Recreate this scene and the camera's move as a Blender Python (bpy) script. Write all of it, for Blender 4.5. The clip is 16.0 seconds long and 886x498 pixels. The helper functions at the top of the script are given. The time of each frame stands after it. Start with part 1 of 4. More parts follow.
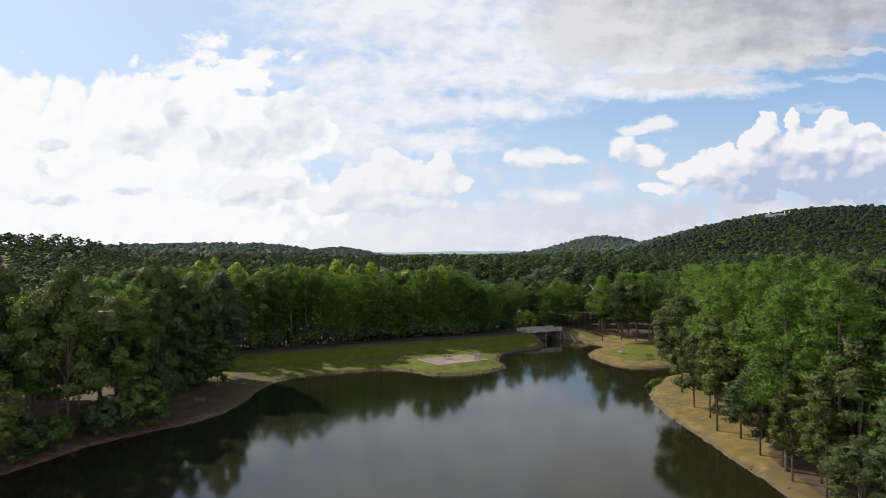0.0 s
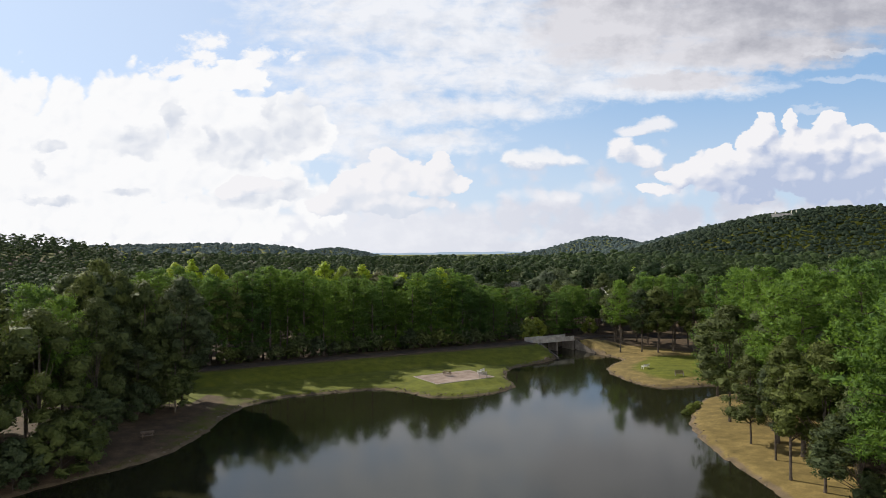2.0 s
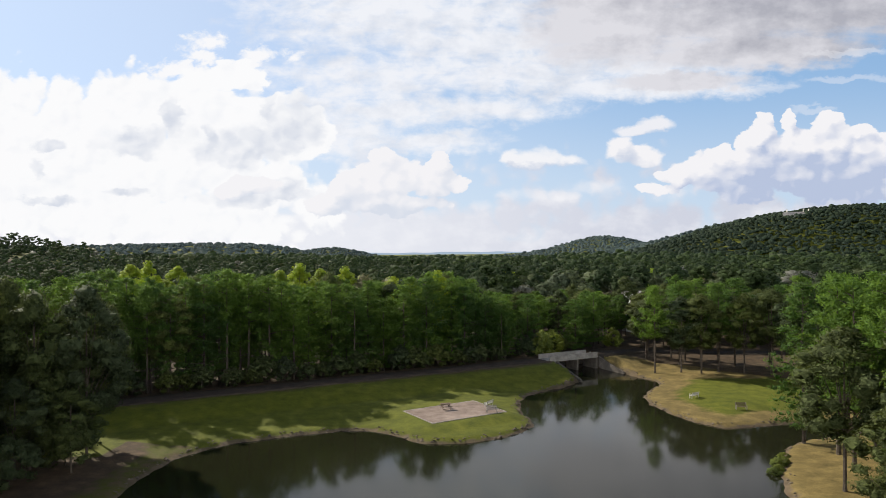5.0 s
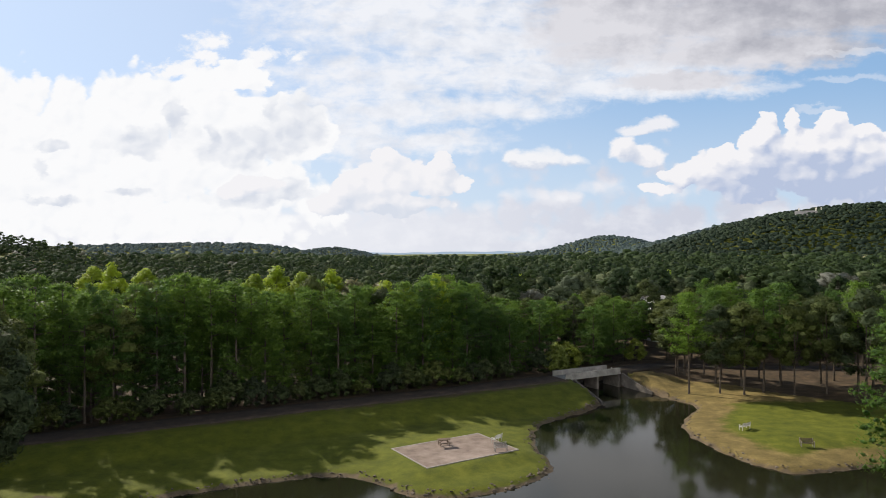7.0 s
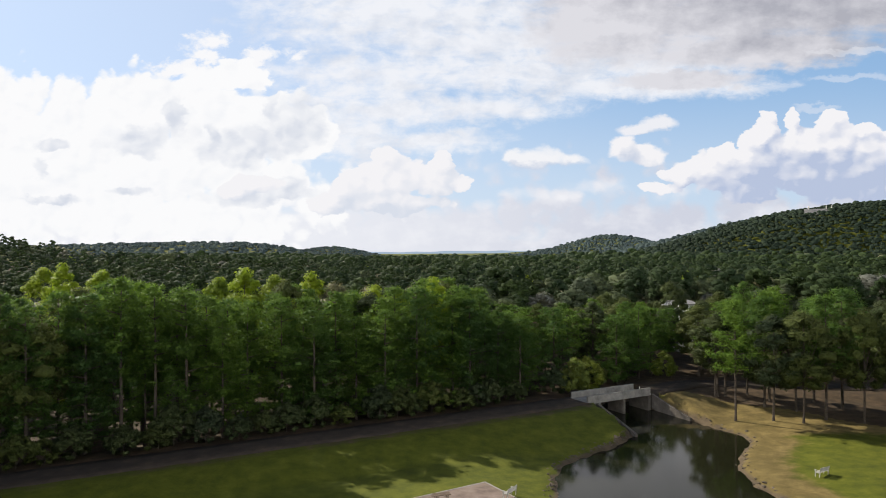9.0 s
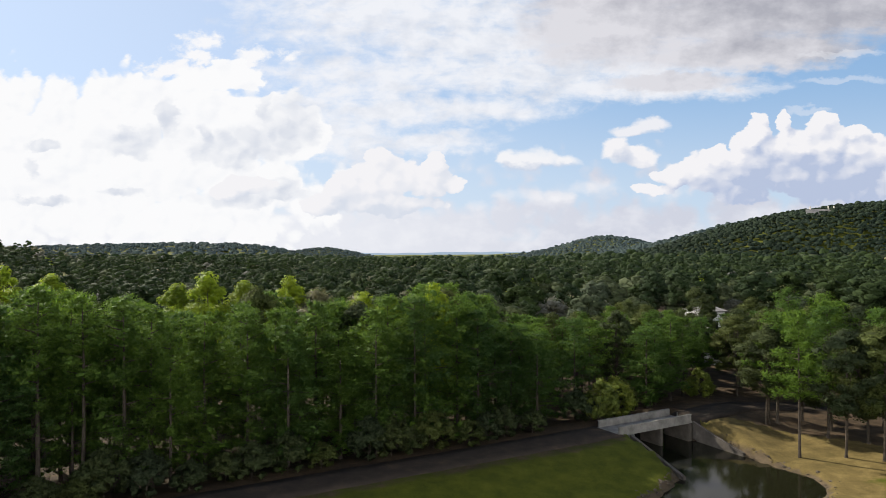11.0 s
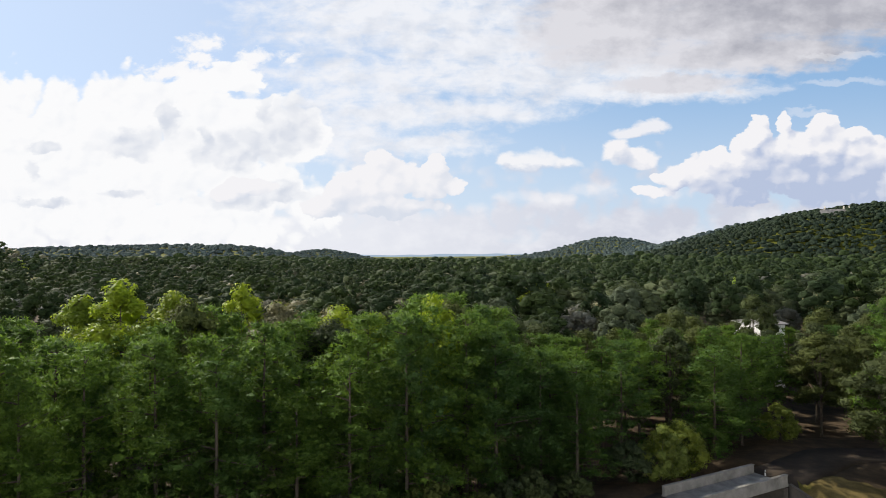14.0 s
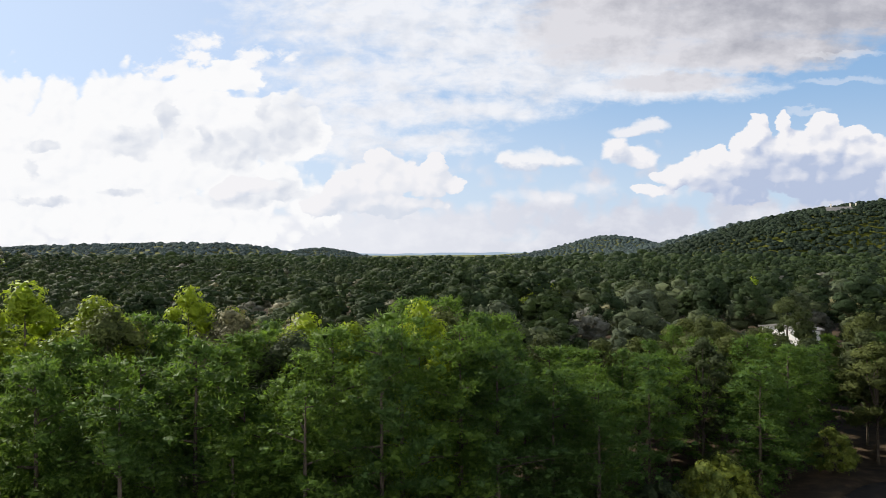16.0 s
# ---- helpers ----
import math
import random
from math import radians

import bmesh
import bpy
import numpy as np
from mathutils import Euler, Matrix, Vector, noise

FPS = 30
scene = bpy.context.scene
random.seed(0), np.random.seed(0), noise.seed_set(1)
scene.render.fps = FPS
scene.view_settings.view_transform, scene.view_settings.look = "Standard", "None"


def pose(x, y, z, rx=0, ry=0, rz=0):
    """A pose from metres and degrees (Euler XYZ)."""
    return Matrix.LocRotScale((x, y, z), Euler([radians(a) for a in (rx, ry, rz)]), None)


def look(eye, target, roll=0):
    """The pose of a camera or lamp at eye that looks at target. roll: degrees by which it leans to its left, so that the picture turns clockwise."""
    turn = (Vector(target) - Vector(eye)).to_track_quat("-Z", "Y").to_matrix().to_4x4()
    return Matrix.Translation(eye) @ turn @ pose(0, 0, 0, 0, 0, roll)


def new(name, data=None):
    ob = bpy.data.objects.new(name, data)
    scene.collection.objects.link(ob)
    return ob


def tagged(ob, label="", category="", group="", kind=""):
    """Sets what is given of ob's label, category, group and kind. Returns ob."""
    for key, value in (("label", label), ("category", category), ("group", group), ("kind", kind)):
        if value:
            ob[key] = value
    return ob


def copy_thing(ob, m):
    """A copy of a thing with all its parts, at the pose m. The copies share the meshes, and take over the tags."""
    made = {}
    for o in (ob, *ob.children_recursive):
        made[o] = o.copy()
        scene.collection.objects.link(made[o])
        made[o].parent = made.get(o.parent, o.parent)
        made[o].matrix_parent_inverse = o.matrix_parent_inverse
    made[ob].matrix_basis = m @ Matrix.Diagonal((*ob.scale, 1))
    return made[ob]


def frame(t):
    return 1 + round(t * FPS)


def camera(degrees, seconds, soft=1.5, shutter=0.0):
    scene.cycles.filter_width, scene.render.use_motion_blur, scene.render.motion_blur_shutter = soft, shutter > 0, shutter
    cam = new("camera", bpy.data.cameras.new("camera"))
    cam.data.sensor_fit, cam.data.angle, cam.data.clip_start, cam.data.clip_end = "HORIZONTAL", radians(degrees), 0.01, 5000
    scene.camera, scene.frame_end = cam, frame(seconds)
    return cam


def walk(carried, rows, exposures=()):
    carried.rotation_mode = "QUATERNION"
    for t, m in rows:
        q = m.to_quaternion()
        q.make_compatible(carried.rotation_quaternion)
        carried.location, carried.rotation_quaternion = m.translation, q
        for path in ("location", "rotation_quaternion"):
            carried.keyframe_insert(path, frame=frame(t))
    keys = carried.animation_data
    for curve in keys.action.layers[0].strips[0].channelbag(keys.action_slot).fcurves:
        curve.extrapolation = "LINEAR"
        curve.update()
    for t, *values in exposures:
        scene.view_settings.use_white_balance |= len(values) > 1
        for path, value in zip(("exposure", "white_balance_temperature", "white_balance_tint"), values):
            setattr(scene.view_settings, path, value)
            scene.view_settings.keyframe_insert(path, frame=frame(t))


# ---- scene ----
cam = camera(67.7, 16.0, soft=0.9)
PATH = [
    (0, (0.631, -1.494, 20.368), (0.516, 0.503, 20.378), -0.3),
    (0.5, (0.342, 2.379, 20.409), (0.228, 4.375, 20.419), -0.3),
    (1, (0.064, 6.242, 20.445), (-0.049, 8.239, 20.455), -0.3),
    (1.5, (-0.209, 10.063, 20.458), (-0.321, 12.059, 20.47), -0.3),
    (2, (-0.463, 13.878, 20.467), (-0.573, 15.875, 20.479), -0.3),
    (2.5, (-0.704, 17.681, 20.478), (-0.813, 19.678, 20.49), -0.3),
    (3, (-0.931, 21.435, 20.467), (-1.038, 23.432, 20.478), -0.3),
    (3.5, (-1.122, 25.152, 20.438), (-1.228, 27.149, 20.45), -0.3),
    (4, (-1.308, 28.89, 20.427), (-1.412, 30.887, 20.438), -0.3),
    (4.2, (-1.362, 30.394, 20.43), (-1.466, 32.391, 20.442), -0.3),
    (6.3, (-1.704, 46.322, 20.625), (-1.817, 48.319, 20.636), -0.3),
    (6.5, (-1.739, 47.847, 20.632), (-1.852, 49.844, 20.643), -0.3),
    (7, (-1.834, 51.676, 20.659), (-1.949, 53.673, 20.67), -0.3),
    (7.5, (-1.939, 55.535, 20.678), (-2.055, 57.531, 20.69), -0.3),
    (8, (-2.055, 59.413, 20.681), (-2.172, 61.409, 20.693), -0.3),
    (8.5, (-2.234, 63.279, 20.685), (-2.351, 65.276, 20.696), -0.3),
    (9, (-2.509, 67.064, 20.671), (-2.624, 69.061, 20.68), -0.3),
    (9.2, (-2.645, 68.498, 20.67), (-2.758, 70.495, 20.679), -0.2),
    (11.3, (-4.52, 82.725, 20.686), (-4.614, 84.723, 20.7), -0.3),
    (11.5, (-4.657, 84.089, 20.684), (-4.751, 86.087, 20.699), -0.3),
    (12, (-4.897, 87.508, 20.669), (-4.99, 89.506, 20.684), -0.3),
    (12.5, (-5.097, 90.909, 20.65), (-5.193, 92.907, 20.664), -0.2),
    (13, (-5.277, 94.185, 20.621), (-5.372, 96.183, 20.636), -0.3),
    (13.5, (-5.402, 97.284, 20.59), (-5.497, 99.282, 20.606), -0.3),
    (14, (-5.473, 100.248, 20.561), (-5.569, 102.245, 20.579), -0.3),
    (14.5, (-5.514, 103.032, 20.521), (-5.608, 105.029, 20.536), -0.3),
    (15, (-5.499, 105.662, 20.473), (-5.593, 107.66, 20.488), -0.3),
    (15.5, (-5.419, 108.198, 20.431), (-5.513, 110.195, 20.446), -0.3),
    (16, (-5.296, 110.678, 20.395), (-5.39, 112.676, 20.409), -0.3),
]
walk(cam, [(t, look(eye, target, roll)) for t, eye, target, roll in PATH])

# ---- world, sun, exposure ----
SUN_EL, SUN_AZ = 33.0, 50.0          # degrees up; degrees to the left of the flight direction (+y)
sun_dir = Vector((-math.sin(radians(SUN_AZ)) * math.cos(radians(SUN_EL)),
                  math.cos(radians(SUN_AZ)) * math.cos(radians(SUN_EL)), math.sin(radians(SUN_EL))))
sun = new("sun", bpy.data.lights.new("sun", "SUN"))
sun.data.energy, sun.data.angle, sun.data.color = 5.0, radians(0.6), (1.0, 0.93, 0.80)
sun.matrix_world = look(sun_dir * 300, (0, 0, 0))
scene.view_settings.exposure = 0.65


class Nodes:
    """Short helpers to lay out a node tree."""

    def __init__(self, tree):
        self.t = tree
        self.t.nodes.clear()

    def node(self, kind, operation="", attribute_name=""):
        n = self.t.nodes.new(kind)
        if operation:
            n.operation = operation
        if attribute_name:
            n.attribute_name = attribute_name
        return n

    def link(self, a, b):
        self.t.links.new(a, b)

    def put(self, socket, v):
        if isinstance(v, bpy.types.NodeSocket):
            self.link(v, socket)
        elif isinstance(v, (tuple, list)) and len(v) == 3 and socket.type == "RGBA":
            socket.default_value = (*v, 1)
        else:
            socket.default_value = v

    def calc(self, op, a, b=0.0, c=0.0, clamp=False):
        n = self.node("ShaderNodeMath", operation=op)
        n.use_clamp = clamp
        for s, v in zip(n.inputs, (a, b, c)):
            self.put(s, v)
        return n.outputs[0]

    def vec(self, op, a, b=(0, 0, 0)):
        n = self.node("ShaderNodeVectorMath", operation=op)
        self.put(n.inputs[0], a), self.put(n.inputs[1], b)
        return n.outputs["Value"] if op in ("DOT_PRODUCT", "LENGTH") else n.outputs[0]

    def mix(self, f, a, b, mode="MIX"):
        n = self.node("ShaderNodeMix")
        n.data_type, n.blend_type = "RGBA", mode
        self.put(n.inputs[0], f), self.put(n.inputs[6], a), self.put(n.inputs[7], b)
        return n.outputs[2]

    def step(self, v, lo, hi):
        n = self.node("ShaderNodeMapRange")
        n.interpolation_type = "SMOOTHSTEP"
        for s, x in zip(n.inputs, (v, lo, hi, 0.0, 1.0)):
            self.put(s, x)
        return n.outputs[0]

    def noise(self, vector, scale, detail=4, rough=0.5, distortion=0.0, dims="3D"):
        n = self.node("ShaderNodeTexNoise")
        n.noise_dimensions = dims
        self.put(n.inputs["Vector"], vector)
        for k, v in (("Scale", scale), ("Detail", detail), ("Roughness", rough), ("Distortion", distortion)):
            n.inputs[k].default_value = v
        return n.outputs[0]


def make_world():
    world = bpy.data.worlds.new("sky")
    scene.world = world
    world.use_nodes = True
    g = Nodes(world.node_tree)
    sky = g.node("ShaderNodeTexSky")
    sky.sky_type, sky.sun_disc = "NISHITA", False
    sky.sun_elevation, sky.sun_rotation = radians(SUN_EL), radians(-SUN_AZ)
    sky.air_density, sky.dust_density, sky.ozone_density, sky.altitude = 1.0, 0.6, 1.6, 200
    blue = g.vec("MULTIPLY", sky.outputs[0], (0.090, 0.112, 0.136))
    way = g.node("ShaderNodeTexCoord").outputs["Generated"]
    sep = g.node("ShaderNodeSeparateXYZ")
    g.link(way, sep.inputs[0])
    dx, dy, dz = sep.outputs
    front = g.step(dy, 0.25, 0.6)
    yy = g.calc("MAXIMUM", dy, 0.2)
    # image coordinates in thousands of pixels; clouds are placed to fit the camera's view
    cx = g.calc("MULTIPLY_ADD", g.calc("DIVIDE", dx, yy), 1.169, 0.846)
    cy = g.calc("MULTIPLY_ADD", g.calc("DIVIDE", dz, yy), -1.169, 0.447)
    comb = g.node("ShaderNodeCombineXYZ")
    g.link(cx, comb.inputs[0]), g.link(cy, comb.inputs[1])
    p = comb.outputs[0]
    ps = g.vec("MULTIPLY", p, (1.0, 1.55, 1.0))
    n_mid = g.noise(g.vec("ADD", ps, (3.1, 1.7, 0)), 9.0, 9, 0.58)
    n_fine = g.noise(g.vec("ADD", ps, (7.7, 4.1, 0)), 24.0, 7, 0.6, 0.3)
    n_streak = g.noise(g.vec("MULTIPLY", p, (1.0, 4.2, 1.0)), 8.0, 7, 0.6, 0.2)
    lit = g.noise(g.vec("ADD", ps, (3.1 - 0.018, 1.7 - 0.03, 0)), 9.0, 9, 0.58)
    relief = g.calc("SUBTRACT", n_mid, lit)

    curl = g.node("ShaderNodeTexNoise")
    g.link(ps, curl.inputs["Vector"])
    curl.inputs["Scale"].default_value, curl.inputs["Detail"].default_value, curl.inputs["Roughness"].default_value = 19.0, 6, 0.6
    wisp = g.vec("SUBTRACT", curl.outputs["Color"], (0.5, 0.5, 0.5))
    pw = g.vec("ADD", p, g.vec("MULTIPLY", wisp, (0.075, 0.050, 0.0)))
    pp = g.vec("ADD", p, g.vec("MULTIPLY", wisp, (0.045, 0.035, 0.0)))

    def cells(v, scale):
        n = g.node("ShaderNodeTexVoronoi")
        n.voronoi_dimensions, n.feature = "2D", "SMOOTH_F1"
        n.inputs["Scale"].default_value, n.inputs["Smoothness"].default_value = scale, 0.35
        g.link(v, n.inputs["Vector"])
        return n.outputs["Distance"]

    def billow(v):
        """Rounded heads, large and small, as on heaped cloud."""
        big = g.calc("MULTIPLY", cells(v, 17.0), -0.75)
        return g.calc("ADD", g.calc("MULTIPLY_ADD", cells(g.vec("ADD", v, (0.37, 0.21, 0)), 41.0), -0.38, 1.0), big)

    heads = billow(pp)
    heads_up = billow(g.vec("ADD", pp, (-0.007, -0.011, 0)))
    puff = g.calc("SUBTRACT", heads, heads_up)

    def blob(x, y, rx, ry, place=None):
        q = g.vec("MULTIPLY", g.vec("SUBTRACT", place or pw, (x / 1000, y / 1000, 0)), (1000 / rx, 1000 / ry, 0))
        return g.calc("SUBTRACT", 1.0, g.vec("DOT_PRODUCT", q, q))

    def union(shapes, place=None):
        out = None
        for s in shapes:
            e = g.calc("MAXIMUM", blob(*s, place), -2.0)
            out = e if out is None else g.calc("SMOOTH_MAX", out, e, 0.25)
        return out

    def cover(e, grain, amount, lo, hi):
        return g.step(g.calc("ADD", e, g.calc("MULTIPLY", g.calc("SUBTRACT", grain, 0.5), amount)), lo, hi)

    def layer(colour, mask, shade, light=(0.93, 0.94, 0.97), dark=(0.55, 0.61, 0.72)):
        return g.mix(g.calc("MULTIPLY", mask, front), colour, g.mix(shade, dark, light))

    # clear air: pale towards the sun, deeper blue away from it, milky low down
    clear = g.mix(g.step(cx, 0.25, 1.25), (0.665, 0.775, 0.935), (0.33, 0.535, 0.80))
    clear = g.mix(0.25, clear, blue)
    clear = g.mix(g.calc("MULTIPLY", g.step(cy, 0.10, 0.40), 0.62), clear, (0.74, 0.83, 0.93))
    colour = g.mix(front, blue, clear)
    # mottled high cloud, top and middle of the view, thinning out eastward into streaks
    e = union([(640, 15, 150, 60), (740, 20, 260, 75), (880, 70, 220, 90), (690, 130, 200, 40), (960, 130, 180, 52), (1130, 160, 200, 22), (720, 192, 280, 26), (1160, 120, 160, 30), (760, 250, 110, 22), (620, 240, 90, 40), (560, 190, 70, 30)])
    mottle = g.calc("ADD", g.calc("MULTIPLY", n_fine, 0.55), g.calc("MULTIPLY", n_streak, 0.45))
    colour = layer(colour, g.calc("MULTIPLY", cover(e, mottle, 5.5, -1.1, 1.2), 0.94), g.calc("MULTIPLY_ADD", relief, 2.0, 0.92, clamp=True))
    e = union([(350, 66, 40, 18), (455, 90, 60, 14), (350, 92, 40, 10), (300, 110, 60, 14)])
    colour = layer(colour, cover(e, n_fine, 5.0, -0.6, 0.9), 1.0, light=(0.98, 0.98, 0.99))
    # wide soft sheet over the upper right, grey on its underside
    e = union([(1130, 40, 190, 85), (1300, 20, 300, 95), (1480, 10, 300, 70), (1330, 100, 190, 34), (1010, 40, 90, 70), (1200, 150, 120, 18)])
    grey = g.step(blob(1600, -10, 480, 130), -0.6, 0.8)
    shade = g.calc("SUBTRACT", g.calc("MULTIPLY_ADD", relief, 2.4, 0.92), g.calc("MULTIPLY", grey, 0.75), clamp=True)
    colour = layer(colour, cover(e, g.calc("MULTIPLY_ADD", n_streak, 0.5, g.calc("MULTIPLY", n_mid, 0.5)), 3.2, -0.5, 0.7), shade, light=(0.76, 0.755, 0.795), dark=(0.45, 0.455, 0.51))
    e = union([(1490, 152, 85, 7), (1350, 165, 40, 10), (1420, 203, 34, 6), (1480, 112, 70, 5)])
    colour = layer(colour, g.calc("MULTIPLY", cover(e, n_streak, 3.0, -0.6, 0.8), 0.35), 0.9)
    # bank of milky cloud all along the horizon
    low = cover(g.calc("SUBTRACT", g.calc("MULTIPLY", cy, 9.0), g.calc("MULTIPLY_ADD", g.step(cx, 0.2, 1.0), 0.45, 2.72)), heads, 1.6, -0.5, 0.4)
    tone = g.mix(g.step(cx, 0.45, 1.25), (0.87, 0.88, 0.925), (0.66, 0.68, 0.77))
    tone = g.mix(g.calc("MULTIPLY_ADD", relief, 2.2, 0.06, clamp=True), tone, (0.96, 0.96, 0.98))
    colour = g.mix(g.calc("MULTIPLY", g.calc("MULTIPLY", low, front), 0.95), colour, tone)
    # bright bank on the sun's side, with a level top and ragged heads
    e = union([(-60, 275, 430, 148), (200, 215, 170, 92), (300, 180, 70, 60), (370, 130, 60, 26), (430, 128, 52, 30), (330, 260, 120, 90), (430, 210, 110, 55), (480, 190, 40, 36), (520, 240, 70, 60), (180, 350, 420, 90), (420, 320, 160, 60)])
    shade = g.calc("ADD", g.calc("MULTIPLY_ADD", relief, 1.0, 1.0), g.calc("MULTIPLY", puff, 0.5), clamp=True)
    colour = layer(colour, cover(e, heads, 2.0, -0.35, 0.20), shade, light=(1.0, 1.0, 1.0), dark=(0.78, 0.82, 0.89))
    # grey hollows in that bank
    e = union([(225, 245, 62, 24), (262, 232, 60, 20), (295, 210, 20, 45), (510, 215, 50, 45), (475, 190, 16, 40), (430, 260, 80, 34), (370, 245, 18, 34), (430, 345, 130, 15), (505, 335, 30, 24), (60, 246, 26, 10), (40, 290, 14, 16), (60, 345, 60, 7), (215, 335, 46, 8)])
    colour = layer(colour, g.calc("MULTIPLY", cover(e, heads, 2.6, -0.7, 0.9), 0.85), g.calc("MULTIPLY_ADD", puff, 1.4, 0.35, clamp=True), light=(1.0, 1.0, 1.0), dark=(0.665, 0.71, 0.80))

    def heaped(colour, shapes, under, light=(0.94, 0.93, 0.945), dark=(0.62, 0.68, 0.80), deep=0.6, edge=0.16, ragged=1.5):
        """Cloud heaped up in rounded heads, lit from the upper left, grey below."""
        e, up = union(shapes, pp), union(shapes, g.vec("ADD", pp, (-0.012, -0.018, 0)))
        slope = g.calc("MULTIPLY", g.calc("SUBTRACT", e, up), 0.55)
        tone = g.calc("ADD", g.calc("MULTIPLY_ADD", puff, 1.5, 0.80), slope)
        tone = g.calc("SUBTRACT", tone, g.calc("MULTIPLY", g.step(blob(*under), -0.5, 1.0), deep), clamp=True)
        return layer(colour, cover(e, heads, ragged, -0.10, edge), tone, light, dark)

    colour = heaped(colour, [(678, 283, 24, 26), (655, 320, 36, 34), (705, 315, 46, 34), (776, 292, 20, 24), (765, 325, 44, 30), (812, 326, 24, 16), (610, 335, 38, 30), (575, 360, 40, 20), (690, 360, 120, 22), (440, 325, 44, 17), (395, 335, 30, 14)], (715, 372, 130, 26), dark=(0.72, 0.765, 0.85), deep=0.5)
    colour = heaped(colour, [(910, 284, 28, 17), (955, 281, 44, 19), (1005, 286, 34, 15)], (960, 300, 70, 14), light=(0.93, 0.935, 0.955), edge=0.9, deep=0.45)
    colour = heaped(colour, [(1096, 270, 30, 24), (1128, 279, 44, 18)], (1115, 292, 50, 12), edge=0.5, deep=0.35, ragged=0.6)
    colour = heaped(colour, [(1152, 226, 36, 15), (1122, 235, 40, 13)], (1140, 244, 40, 9), light=(0.88, 0.89, 0.93), edge=0.7, deep=0.3, ragged=0.6)
    colour = heaped(colour, [(1060, 335, 90, 20), (1000, 350, 60, 24), (850, 362, 26, 16), (905, 345, 60, 14), (1180, 345, 80, 22)], (1000, 390, 240, 40), light=(0.95, 0.95, 0.97), dark=(0.74, 0.76, 0.83), edge=2.2, deep=0.4)
    colour = heaped(colour, [(1340, 238, 27, 28), (1315, 262, 26, 24), (1384, 232, 14, 26), (1440, 230, 26, 24), (1458, 250, 34, 36), (1500, 244, 24, 16), (1400, 270, 60, 44), (1265, 280, 28, 24), (1235, 300, 34, 22), (1195, 318, 40, 18), (1300, 312, 110, 46), (1430, 312, 110, 50), (1540, 285, 60, 42), (1560, 330, 90, 50), (1150, 338, 44, 12)], (1430, 340, 190, 66), dark=(0.50, 0.575, 0.75), deep=0.85)
    colour = g.mix(front, colour, g.mix(1.0, colour, (0.615, 0.615, 0.622), "MULTIPLY"))
    colour = g.mix(front, g.mix(1.0, colour, (0.24, 0.27, 0.32), "MULTIPLY"), colour)
    # unseen bright cloud over the rest of the sky, added to fill dark tree faces
    rest = g.noise(g.vec("MULTIPLY", way, (1, 1, 2.2)), 2.6, 7, 0.55)
    rest = g.calc("MULTIPLY", g.step(rest, 0.34, 0.50), g.calc("MULTIPLY", g.calc("SUBTRACT", 1.0, front), g.calc("SUBTRACT", 1.0, g.step(dz, 0.30, 0.62))))
    colour = g.mix(g.calc("MULTIPLY", rest, 0.85), colour, (2.5, 2.5, 2.5))
    back = g.node("ShaderNodeBackground")
    g.link(colour, back.inputs[0])
    back.inputs[1].default_value = 1.0
    out = g.node("ShaderNodeOutputWorld")
    g.link(back.outputs[0], out.inputs[0])


make_world()

# ---- materials ----


def material(name):
    m = bpy.data.materials.new(name)
    m.use_nodes = True
    g = Nodes(m.node_tree)
    out = g.node("ShaderNodeOutputMaterial")
    b = g.node("ShaderNodeBsdfPrincipled")
    g.link(b.outputs[0], out.inputs[0])
    return m, g, b, out


def ramp_mix(g, fac, stops):
    r = g.node("ShaderNodeValToRGB")
    el = r.color_ramp.elements
    while len(el) < len(stops):
        el.new(0.5)
    for e, (pos, c) in zip(el, stops):
        e.position, e.color = pos, (*c, 1)
    g.put(r.inputs[0], fac)
    return r.outputs[0]


def plain(name, stops, rough=0.8, scale=3.0, bump=0.2, metal=0.0, fine=30.0):
    """A mottled surface: colours mixed by noise at two sizes, with fine relief."""
    m, g, b, out = material(name)
    co = g.node("ShaderNodeTexCoord").outputs["Object"]
    a = g.noise(co, scale, 5, 0.6)
    f = g.noise(co, fine, 4, 0.6)
    fac = g.calc("ADD", g.calc("MULTIPLY", a, 0.7), g.calc("MULTIPLY", f, 0.3))
    g.link(ramp_mix(g, fac, stops), b.inputs["Base Color"])
    b.inputs["Roughness"].default_value, b.inputs["Metallic"].default_value = rough, metal
    b.inputs["Specular IOR Level"].default_value = 0.5 if rough < 0.5 else 0.12
    if bump:
        n = g.node("ShaderNodeBump")
        n.inputs["Strength"].default_value, n.inputs["Distance"].default_value = bump, 0.02
        g.link(f, n.inputs["Height"])
        g.link(n.outputs[0], b.inputs["Normal"])
    return m


